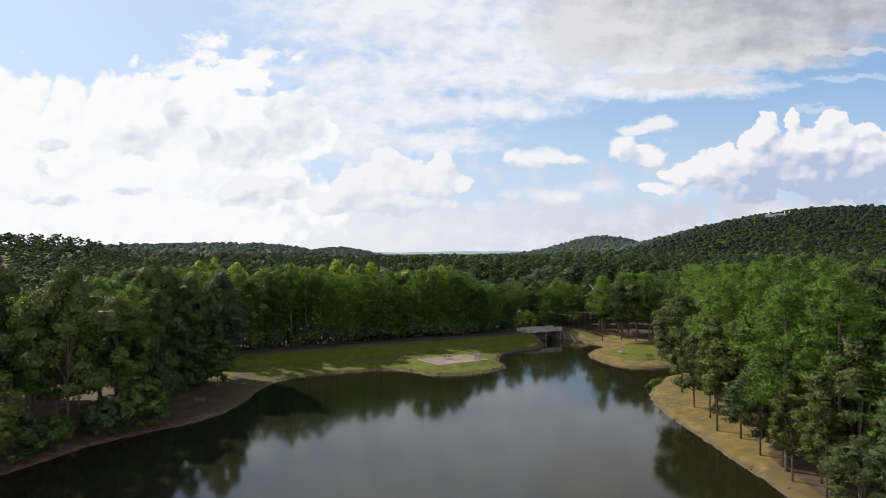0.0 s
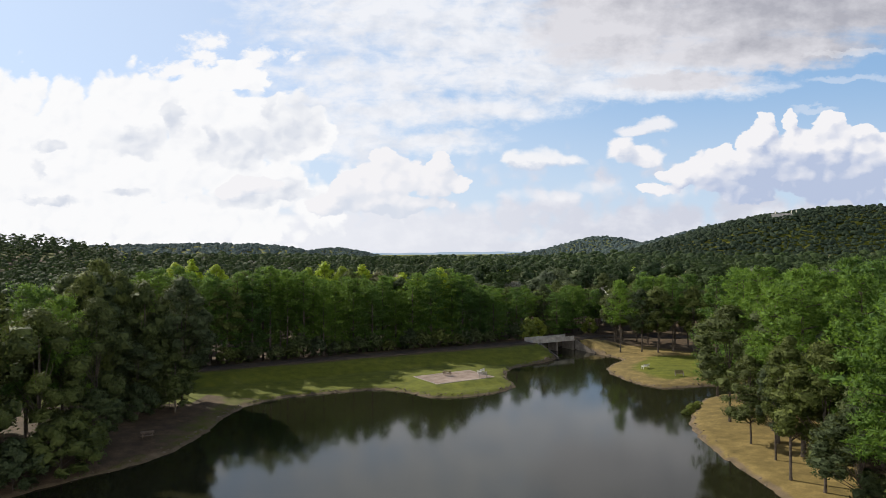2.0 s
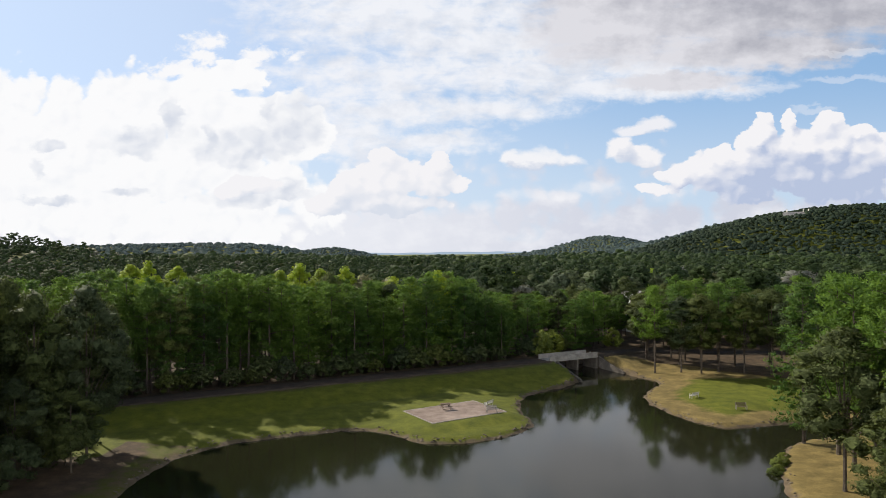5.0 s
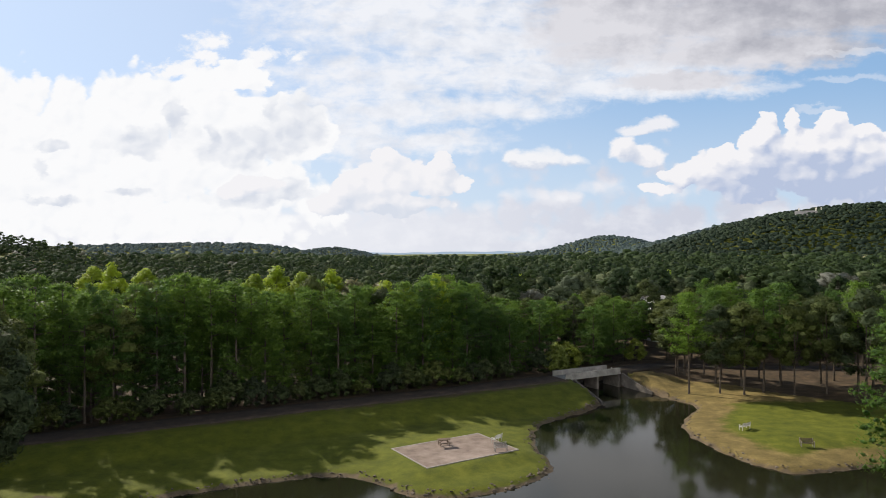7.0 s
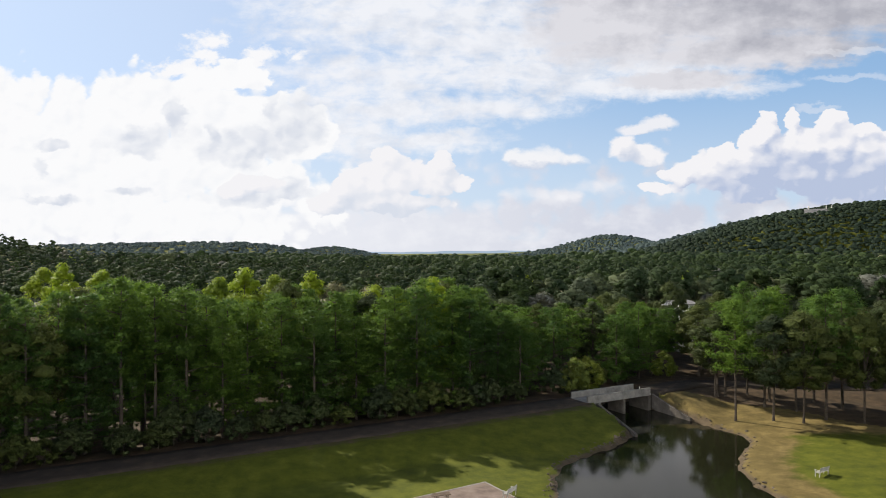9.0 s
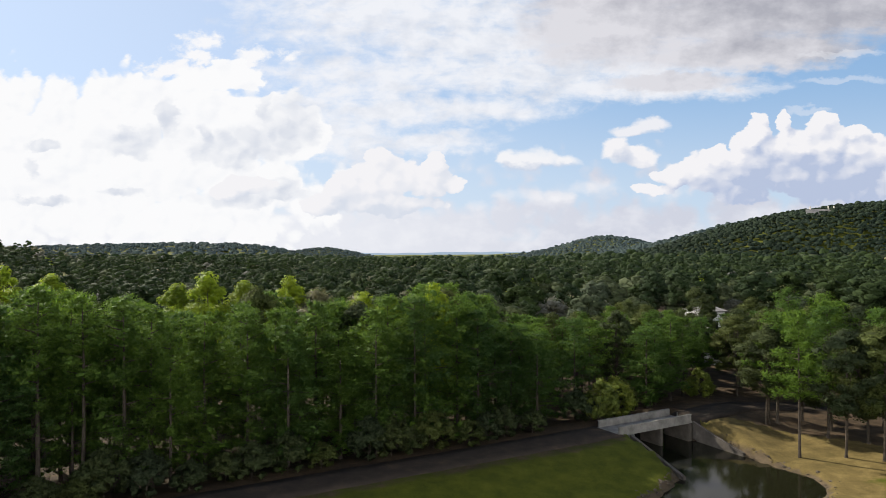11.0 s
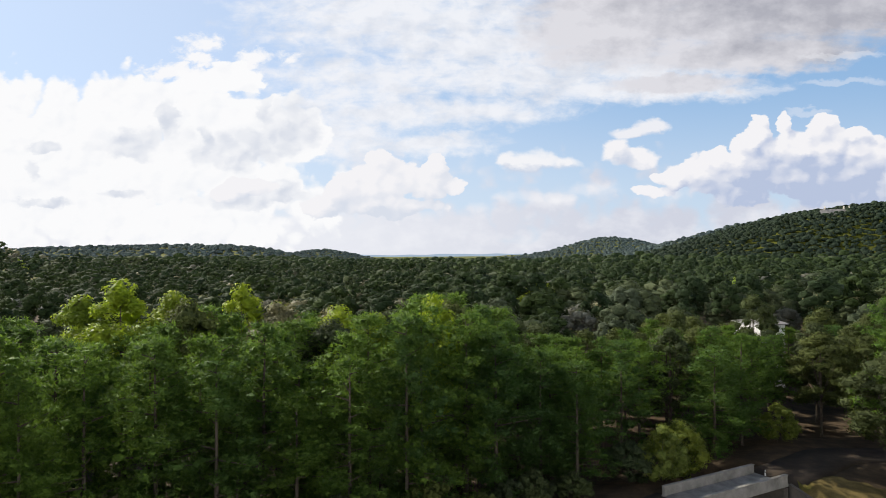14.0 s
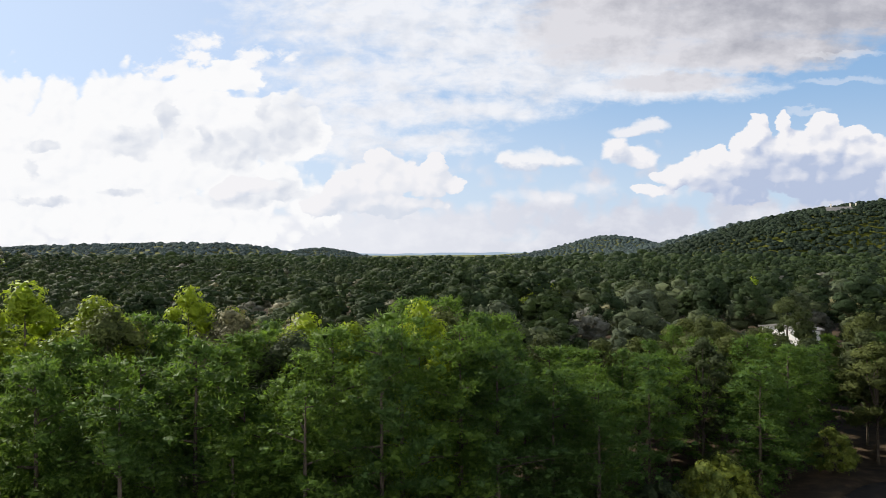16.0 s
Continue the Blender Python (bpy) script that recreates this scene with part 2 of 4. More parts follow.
def foliage(name, dark, light, third, gloss=0.45, through_amount=0.3, vary=0.3):
    """Leaves: colour shifts leaf by leaf and tree by tree, some light passes through."""
    m, g, b, out = material(name)
    leaf = g.node("ShaderNodeNewGeometry").outputs["Random Per Island"]
    tree = g.node("ShaderNodeObjectInfo").outputs["Random"]
    tint = g.node("ShaderNodeAttribute", attribute_name="tint").outputs["Fac"]
    tree = g.calc("FRACT", g.calc("ADD", tree, tint))
    grain = g.noise(g.node("ShaderNodeTexCoord").outputs["Object"], 2.6, 4, 0.65)
    c = g.mix(g.calc("ADD", g.calc("MULTIPLY", leaf, 0.55), g.calc("MULTIPLY_ADD", grain, 1.8, -0.68), clamp=True), dark, light)
    c = g.mix(g.calc("MULTIPLY", tree, 0.6), c, third)
    hue = g.calc("FRACT", g.calc("MULTIPLY", tree, 7.31))
    c = g.mix(1.0, c, g.mix(hue, (1.0 - vary, 1.0 - 0.8 * vary, 1.0), (1.0 + 1.2 * vary, 1.0 + vary, 1.0 - 0.5 * vary)), "MULTIPLY")
    g.link(c, b.inputs["Base Color"])
    b.inputs["Roughness"].default_value = gloss
    b.inputs["Specular IOR Level"].default_value = 0.12
    n = g.node("ShaderNodeBump")
    n.inputs["Strength"].default_value, n.inputs["Distance"].default_value = 0.7, 0.35
    g.link(grain, n.inputs["Height"]), g.link(n.outputs[0], b.inputs["Normal"])
    tr = g.node("ShaderNodeBsdfTranslucent")
    g.link(g.mix(0.5, c, (light[0] * 1.5, light[1] * 1.5, light[2] * 0.6)), tr.inputs[0])
    mx = g.node("ShaderNodeMixShader")
    mx.inputs[0].default_value = through_amount
    g.link(b.outputs[0], mx.inputs[1]), g.link(tr.outputs[0], mx.inputs[2]), g.link(mx.outputs[0], out.inputs[0])
    return m


M_PINE = foliage("pine_needles", (0.034, 0.068, 0.020), (0.112, 0.192, 0.036), (0.078, 0.136, 0.030), 0.65, 0.44)
# far pines: needle colour darkened to stand in for shade in the wood
M_HILLPINE = foliage("darkened_pine_needles", (0.015, 0.027, 0.010), (0.032, 0.050, 0.015), (0.023, 0.038, 0.012), 0.85, 0.12, 0.2)
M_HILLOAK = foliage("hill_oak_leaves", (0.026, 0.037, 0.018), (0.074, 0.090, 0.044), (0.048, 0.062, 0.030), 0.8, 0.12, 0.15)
# slope and ridge leaves: blue-grey distance haze is mixed into the colour
M_SLOPE = foliage("hazed_slope_needles", (0.015, 0.025, 0.015), (0.025, 0.037, 0.021), (0.020, 0.032, 0.019), 0.9, 0.1, 0.12)
M_RIDGE = foliage("hazed_ridge_leaves", (0.040, 0.058, 0.058), (0.066, 0.088, 0.084), (0.052, 0.074, 0.072), 0.9, 0.1, 0.10)
M_WILLOW = foliage("willow_leaves", (0.075, 0.105, 0.020), (0.200, 0.235, 0.050), (0.130, 0.160, 0.035), 0.6, 0.3)
M_OAK = foliage("oak_leaves", (0.030, 0.038, 0.015), (0.086, 0.106, 0.038), (0.056, 0.074, 0.025), 0.75, 0.25)
M_LIME = foliage("tulip_tree_leaves", (0.090, 0.145, 0.014), (0.255, 0.335, 0.030), (0.180, 0.225, 0.022), 0.5, 0.48)
M_ASH = foliage("dusty_leaves", (0.070, 0.075, 0.050), (0.170, 0.160, 0.115), (0.110, 0.105, 0.075), 0.6, 0.2)
M_BARK = plain("bark", [(0.3, (0.035, 0.028, 0.022)), (0.6, (0.085, 0.068, 0.052)), (0.8, (0.14, 0.115, 0.09))], 0.9, 4, 0.6)
M_STONE = plain("stone", [(0.3, (0.045, 0.036, 0.027)), (0.55, (0.11, 0.088, 0.065)), (0.75, (0.22, 0.18, 0.14))], 0.9, 1.7, 0.5)
M_CONC = plain("concrete", [(0.3, (0.12, 0.112, 0.10)), (0.5, (0.22, 0.208, 0.188)), (0.72, (0.33, 0.312, 0.285))], 0.85, 0.9, 0.3)
# a darker, browner concrete for pier, wing walls and one abutment
M_DARKCONC = plain("dark_concrete", [(0.3, (0.055, 0.048, 0.040)), (0.55, (0.115, 0.10, 0.085)), (0.75, (0.20, 0.18, 0.155))], 0.9, 0.9, 0.4)
M_SLAB = plain("patio_concrete", [(0.34, (0.11, 0.080, 0.064)), (0.5, (0.190, 0.145, 0.120)), (0.68, (0.275, 0.218, 0.182))], 0.85, 0.55, 0.25)
M_ROAD = plain("asphalt", [(0.3, (0.028, 0.023, 0.018)), (0.55, (0.052, 0.040, 0.030)), (0.75, (0.11, 0.072, 0.046))], 0.97, 0.8, 0.3)
M_WOODGREY = plain("weathered_wood", [(0.3, (0.16, 0.14, 0.12)), (0.6, (0.30, 0.27, 0.24))], 0.8, 5, 0.3)
M_WOODPALE = plain("pale_wood", [(0.3, (0.30, 0.29, 0.26)), (0.6, (0.46, 0.44, 0.40))], 0.7, 5, 0.2)
M_WOODDARK = plain("brown_wood", [(0.3, (0.07, 0.05, 0.035)), (0.6, (0.15, 0.11, 0.08))], 0.8, 5, 0.3)
M_WHITE = plain("white_siding", [(0.3, (0.52, 0.51, 0.49)), (0.6, (0.66, 0.65, 0.62))], 0.7, 1.5, 0.1)
M_CREAM = plain("cream_stucco", [(0.3, (0.55, 0.49, 0.40)), (0.6, (0.68, 0.62, 0.52))], 0.8, 1.5, 0.1)
M_ROOF = plain("shingles", [(0.3, (0.12, 0.115, 0.11)), (0.6, (0.22, 0.21, 0.20))], 0.85, 2.5, 0.3)
M_GLASS = plain("window_glass", [(0.3, (0.02, 0.025, 0.03)), (0.6, (0.03, 0.035, 0.04))], 0.08, 1, 0.0)


def ground_material():
    """Lawn, dry grass, leaf litter and mud, blended by the weights stored on the sheet."""
    m, g, b, out = material("ground")
    co = g.node("ShaderNodeTexCoord").outputs["Object"]
    big, mid, fine = g.noise(co, 0.09, 4, 0.55), g.noise(co, 0.7, 5, 0.6), g.noise(co, 9.0, 5, 0.65)
    w = g.node("ShaderNodeSeparateColor")
    g.link(g.node("ShaderNodeAttribute", attribute_name="cover").outputs["Color"], w.inputs[0])
    dry, litter, mud = w.outputs
    mixed = g.calc("ADD", g.calc("MULTIPLY", mid, 0.6), g.calc("MULTIPLY", fine, 0.4))
    lawn = ramp_mix(g, mixed, [(0.3, (0.036, 0.043, 0.004)), (0.5, (0.075, 0.084, 0.006)), (0.7, (0.122, 0.124, 0.013))])
    hay = ramp_mix(g, mixed, [(0.3, (0.058, 0.045, 0.015)), (0.5, (0.125, 0.092, 0.031)), (0.7, (0.215, 0.158, 0.060))])
    leaf = ramp_mix(g, mixed, [(0.3, (0.024, 0.018, 0.011)), (0.5, (0.055, 0.038, 0.022)), (0.7, (0.115, 0.074, 0.044))])
    soil = ramp_mix(g, mixed, [(0.3, (0.040, 0.029, 0.018)), (0.6, (0.115, 0.085, 0.052))])
    patch = g.calc("ADD", g.calc("MULTIPLY", g.calc("SUBTRACT", big, 0.5), 1.0), g.calc("MULTIPLY", g.calc("SUBTRACT", mid, 0.5), 0.9))

    def edge(v):
        return g.step(g.calc("ADD", v, patch), 0.3, 0.75)

    c = g.mix(edge(dry), lawn, hay)
    c = g.mix(edge(litter), c, leaf)
    c = g.mix(edge(mud), c, soil)
    g.link(c, b.inputs["Base Color"])
    b.inputs["Roughness"].default_value = 0.95
    b.inputs["Specular IOR Level"].default_value = 0.15
    n = g.node("ShaderNodeBump")
    n.inputs["Strength"].default_value, n.inputs["Distance"].default_value = 0.5, 0.08
    g.link(mixed, n.inputs["Height"]), g.link(n.outputs[0], b.inputs["Normal"])
    return m


def water_material():
    m, g, b, out = material("pond_water")
    co = g.node("ShaderNodeTexCoord").outputs["Object"]
    murk = g.noise(co, 0.05, 3, 0.5)
    g.link(ramp_mix(g, murk, [(0.3, (0.008, 0.009, 0.004)), (0.7, (0.016, 0.016, 0.008))]), b.inputs["Base Color"])
    b.inputs["Roughness"].default_value, b.inputs["IOR"].default_value = 0.075, 1.33
    n = g.node("ShaderNodeBump")
    n.inputs["Strength"].default_value, n.inputs["Distance"].default_value = 0.04, 0.03
    g.link(g.noise(g.vec("MULTIPLY", co, (1, 0.6, 1)), 2.2, 3, 0.5), n.inputs["Height"])
    g.link(n.outputs[0], b.inputs["Normal"])
    return m


M_GROUND, M_WATER = ground_material(), water_material()

# ---- the lie of the land ----
SHORE = [(14.1, 142.1), (11.8, 138.2), (8.5, 135.1), (5.4, 131.7), (4.2, 128), (3.8, 124), (3.9, 120.4), (4.7, 118), (4.9, 115.2), (3.4, 112.2),
         (1.4, 110), (-1, 108.4), (-4.4, 107.2), (-7.9, 107.4), (-9.9, 109.3), (-12.2, 111.2), (-14, 112), (-17, 112), (-20, 110.8), (-24.4, 108.7),
         (-28.6, 106.3), (-31.9, 101.3), (-32.6, 94.9), (-31.8, 88), (-32.2, 81.3), (-33.6, 76.5), (-36, 73.6), (-38.2, 70.6), (-41.3, 66), (-43, 59),
         (-46, 50), (-50, 35), (-50, -10), (-45, -40), (30, -40), (29, 0), (27.5, 40), (25.8, 54.4), (25.4, 60), (25, 64),
         (24.4, 73.8), (23.6, 81.4), (23.6, 88), (24.3, 93.5), (25.8, 98), (28, 103), (30.3, 106.8), (33, 109.5), (38, 111.5), (46, 113),
         (46, 116.5), (36, 116.9), (32.6, 116), (29.4, 114.9), (26.6, 114.5), (24.2, 117.4), (22.5, 121.7), (21.3, 126.5), (21.7, 131.2), (23.6, 135.5),
         (26.2, 139.7), (26.6, 142), (25.2, 144.3), (23.4, 148.5), (20.6, 153.6), (19.0, 156.6), (18, 159.5), (14, 158.5), (12.0, 152.5), (13.0, 147.5)]
BR_A, BR_B = Vector((9.7, 150.3)), Vector((18.4, 155.7))        # ends of the bridge's centre line
ROAD = [(-95, 87.5), (-60, 108.2), (-40, 120.2), (-18, 133.4), (0, 144.3), (9.7, 150.3), (18.4, 155.7), (23.5, 159.6), (28, 164.2), (36, 165.5), (50, 162), (75, 156), (110, 150)]
SHORE_A, ROAD_A = np.array(SHORE, float), np.array(ROAD, float)


def seg_dist(x, y, pts, closed=False):
    """Distance of many places from a polyline."""
    best = np.full(x.shape, 1e9)
    n = len(pts)
    for i in range(n if closed else n - 1):
        (ax, ay), (bx, by) = pts[i], pts[(i + 1) % n]
        dx, dy = bx - ax, by - ay
        k = np.clip(((x - ax) * dx + (y - ay) * dy) / (dx * dx + dy * dy), 0, 1)
        best = np.minimum(best, np.hypot(x - ax - k * dx, y - ay - k * dy))
    return best


def inside(x, y, pts):
    hit = np.zeros(x.shape, bool)
    n = len(pts)
    for i in range(n):
        (ax, ay), (bx, by) = pts[i], pts[(i + 1) % n]
        if ay != by:
            hit ^= ((ay > y) != (by > y)) & (x < (bx - ax) * (y - ay) / (by - ay) + ax)
    return hit


def smooth(v, lo, hi):
    k = np.clip((v - lo) / (hi - lo), 0, 1)
    return k * k * (3 - 2 * k)


def wave(x, y, size, seed=0.0):
    """Cheap smooth unevenness, about -1 to 1."""
    u, v = x / size + seed, y / size - seed * 1.7
    return (np.sin(u * 2.1 + np.sin(v * 1.7)) + np.sin(v * 2.7 + 1.3 * np.sin(u * 1.1 + 2)) + np.sin((u + v) * 1.45 + 4)) / 3


def bump(x, y, cx, cy, sx, sy, h):
    return h * np.exp(-((x - cx) / sx) ** 2 - ((y - cy) / sy) ** 2)


def shore_dist(x, y):
    """Metres from the water's edge; negative in the water."""
    wob = 0.35 * wave(x, y, 1.1, 3) + 0.25 * wave(x, y, 0.45, 8)
    d = seg_dist(x, y, SHORE_A, True)
    return np.where(inside(x, y, SHORE_A), -d, d) + wob * 0.6


def hills(x, y):
    h = 1.0 * smooth(np.hypot(x, y - 100), 60, 260) + 0.6 * smooth(y, 190, 300)
    far = smooth(np.hypot(x, y - 100), 150, 420)
    h += far * 1.0 * wave(x, y, 70, 1)
    h += 55 * smooth(x, 62, 335) * smooth(y, 470, 645) * (1 - 0.8 * smooth(y, 750, 1200))
    h += bump(x, y, 222, 1210, 85, 160, 33) + bump(x, y, 110, 1350, 120, 200, 16)
    h += bump(x, y, -285, 400, 95, 80, 20) + bump(x, y, -345, 640, 120, 100, 12)
    h += bump(x, y, -262, 830, 100, 100, 22) + bump(x, y, -390, 900, 110, 110, 24) + bump(x, y, -268, 1230, 90, 110, 27) + bump(x, y, -560, 900, 120, 120, 26)
    h += bump(x, y, 0, 4300, 3500, 500, 8)
    h += 1 * smooth(-x, 60, 200) * smooth(y, 40, 120) * (1 - smooth(y, 300, 500)) + 3 * smooth(x, 40, 90) * (1 - smooth(y, 130, 220))
    return h


def height(x, y, d=None):
    d = shore_dist(x, y) if d is None else d
    bank = 0.40 * smooth(d, -0.1, 0.9) + 0.50 * smooth(d, 0.6, 9) + 0.05 * wave(x, y, 6, 2)
    z = np.where(d > 0, bank, np.maximum(d * 0.35, -1.6))
    r = seg_dist(x, y, ROAD_A)
    dam = 2.05 * (1 - smooth(r, 2.9, 15.0)) * (1 - smooth(x, 20, 34) * 0.35)
    dam = np.where(d > 0, np.minimum(dam, 0.15 + 1.6 * np.maximum(d, 0)), -5.0)
    px, py = (x + 4.6) * 0.841 + (y - 117.8) * 0.541, -(x + 4.6) * 0.541 + (y - 117.8) * 0.841
    level = (1 - smooth(np.abs(px), 5.6, 8.0)) * (1 - smooth(np.abs(py), 3.9, 6.5)) * (d > 0)
    low = np.maximum(z, dam)
    z = dam = low + (0.95 - low) * level
    return np.maximum(z, dam) + hills(x, y) * (d > 0) * smooth(d, 2, 40)


def axis_steps(lo, fine_lo, fine_hi, hi, step):
    mid = np.arange(fine_lo, fine_hi + step / 2, step)
    up, down, s = [fine_hi], [fine_lo], step
    while up[-1] < hi or down[-1] > lo:
        s = min(s * 1.12, 20.0) if max(up[-1], -down[-1]) < 1500 else s * 1.25
        if up[-1] < hi:
            up.append(min(up[-1] + s, hi))
        if down[-1] > lo:
            down.append(max(down[-1] - s, lo))
    return np.unique(np.concatenate([down, mid, up]))


def mesh_of(name, verts, faces, mats, smooth_faces=False):
    me = bpy.data.meshes.new(name)
    me.from_pydata(verts, [], faces)
    for m in (mats if isinstance(mats, (list, tuple)) else [mats]):
        me.materials.append(m)
    if smooth_faces:
        me.polygons.foreach_set("use_smooth", np.ones(len(me.polygons), bool))
    me.update()
    return me


# clear ground: lawn of the dam, the point with the benches, the strip along the bank, road and parking
CLEAR = [
    np.array([(-60, 96), (-36.5, 99), (-34.5, 88), (-36.5, 80), (-36, 60), (26, 60), (60, 128), (46, 140), (40, 146), (35, 152), (29, 155), (24.5, 157), (20, 157.5), (10, 152.3), (-60, 109.8)], float),
    np.array([(20, 40), (27.4, 40), (27.8, 60), (26.6, 70), (27, 84), (29.5, 97), (31.5, 104), (31, 110), (24, 104)], float),
]


def build_ground():
    xs = axis_steps(-4600, -56, 56, 4600, 0.8)
    ys = axis_steps(-1500, 44, 172, 4900, 0.8)
    gx, gy = np.meshgrid(xs, ys)
    d = shore_dist(gx, gy)
    gz = height(gx, gy, d)
    verts = np.stack([gx, gy, gz], -1).reshape(-1, 3)
    nx, ny = len(xs), len(ys)
    i = np.arange(ny - 1)[:, None] * nx + np.arange(nx - 1)[None, :]
    faces = np.stack([i, i + 1, i + nx + 1, i + nx], -1).reshape(-1, 4)
    me = mesh_of("ground", verts.tolist(), faces.tolist(), M_GROUND, True)
    open_land = inside(gx, gy, CLEAR[0])
    east = smooth(gx, 18, 24)
    strip = (gx > 20) & (gy < 106)
    dry = np.clip(0.55 * (1 - smooth(d, 0.6, 2.2)) * (0.35 + 0.65 * east) + east * (0.12 + 0.75 * (1 - smooth(d, 2, 6.5))) + 0.75 * strip, 0, 1)
    dry = np.maximum(dry, 0.95 * smooth(gy, 138, 144) * east) * (gy < 200)
    road_d = seg_dist(gx, gy, ROAD_A)
    litter = np.where(open_land, 0.0, 1.0) * (1 - 0.55 * strip * (gx < 28.5))
    litter = np.maximum(litter, 0.9 * (1 - smooth(road_d, 3.0, 4.6)) * (gx < 11) * 0.55)
    litter = np.where((gx > -39) & (gx < -25) & (gy < 104), 0.55 + 0.4 * smooth(-gx, 34, 38), litter)
    litter = np.where(gy > 380, 0.15, litter)
    mud = np.clip(1 - smooth(d, 0.1, 0.75), 0, 1)
    col = me.color_attributes.new("cover", "FLOAT_COLOR", "POINT")
    col.data.foreach_set("color", np.stack([dry, litter, mud, np.ones_like(mud)], -1).astype(np.float32).ravel())
    tagged(new("ground", me), "grassy lake shore with dry patches and leaf litter under trees", "ground", kind="structure")


build_ground()
water = new("water", mesh_of("water", [(-70, -120, 0), (60, -120, 0), (60, 168, 0), (-70, 168, 0)], [(0, 1, 2, 3)], M_WATER))
tagged(water, "still dark pond water mirroring sky and trees", "water", kind="structure")


def ground_z(x, y):
    return float(height(np.array([float(x)]), np.array([float(y)]))[0])


def ribbon(name, line, half, lift, mat, step=1.0, sides=True):
    """A road's surface laid along a line over the ground."""
    pts = []
    for (ax, ay), (bx, by) in zip(line, line[1:]):
        n = max(1, int(math.hypot(bx - ax, by - ay) / step))
        pts += [(ax + (bx - ax) * k / n, ay + (by - ay) * k / n) for k in range(n)]
    pts.append(line[-1])
    pts = np.array(pts)
    for _ in range(6):
        pts[1:-1] = (pts[:-2] + 2 * pts[1:-1] + pts[2:]) / 4
    t = np.gradient(pts, axis=0)
    t /= np.linalg.norm(t, axis=1)[:, None]
    nrm = np.stack([-t[:, 1], t[:, 0]], -1)
    offs = np.array([-1, -0.97, -0.4, 0.4, 0.97, 1]) * half
    rag = 0.12 * wave(pts[:, 0], pts[:, 1], 1.3, 5)
    grid = pts[:, None, :] + nrm[:, None, :] * (offs[None, :, None] + rag[:, None, None] * np.sign(offs)[None, :, None])
    z = height(grid[..., 0], grid[..., 1]).max(axis=1, keepdims=True) + lift + np.array([-0.25, 0, 0.03, 0.03, 0, -0.25])[None, :]
    v = np.concatenate([grid, z[..., None]], -1).reshape(-1, 3)
    m = len(offs)
    f = [(i * m + j, i * m + j + 1, (i + 1) * m + j + 1, (i + 1) * m + j) for i in range(len(pts) - 1) for j in range(m - 1)]
    return new(name, mesh_of(name, v.tolist(), f, mat, True))


tagged(ribbon("road", ROAD[:6], 2.3, 0.05, M_ROAD), "worn asphalt road along the dam crest", "road", kind="structure")
tagged(ribbon("road", ROAD[6:], 2.3, 0.05, M_ROAD), "worn asphalt road curving away from the bridge", "road", kind="structure")


# ---- mesh helpers ----
def part(name, bm, mat, parent=None, label="", smooth_faces=False):
    me = bpy.data.meshes.new(name)
    bm.to_mesh(me)
    bm.free()
    me.materials.append(mat)
    if smooth_faces:
        me.polygons.foreach_set("use_smooth", np.ones(len(me.polygons), bool))
    ob = new(name, me)
    ob.parent = parent
    if label:
        tagged(ob, label)
    return ob


def box(bm, size, at=(0, 0, 0), rot=(0, 0, 0), bevel=0.0):
    r = bmesh.ops.create_cube(bm, size=1, matrix=pose(*at, *rot) @ Matrix.Diagonal((*size, 1)))
    if bevel:
        edges = list({e for v in r["verts"] for e in v.link_edges})
        bmesh.ops.bevel(bm, geom=edges, offset=bevel, segments=1, affect="EDGES")
    return bm


def tube(bm, a, b, r1, r2, sides=8):
    a, b = Vector(a), Vector(b)
    m = Matrix.Translation((a + b) / 2) @ (b - a).to_track_quat("Z", "Y").to_matrix().to_4x4()
    bmesh.ops.create_cone(bm, cap_ends=True, segments=sides, radius1=r1, radius2=r2, depth=(b - a).length, matrix=m)


def thing(name, label, category, at=None, group=""):
    ob = new(name)
    if at is not None:
        ob.matrix_basis = at
    return tagged(ob, label, category, group)


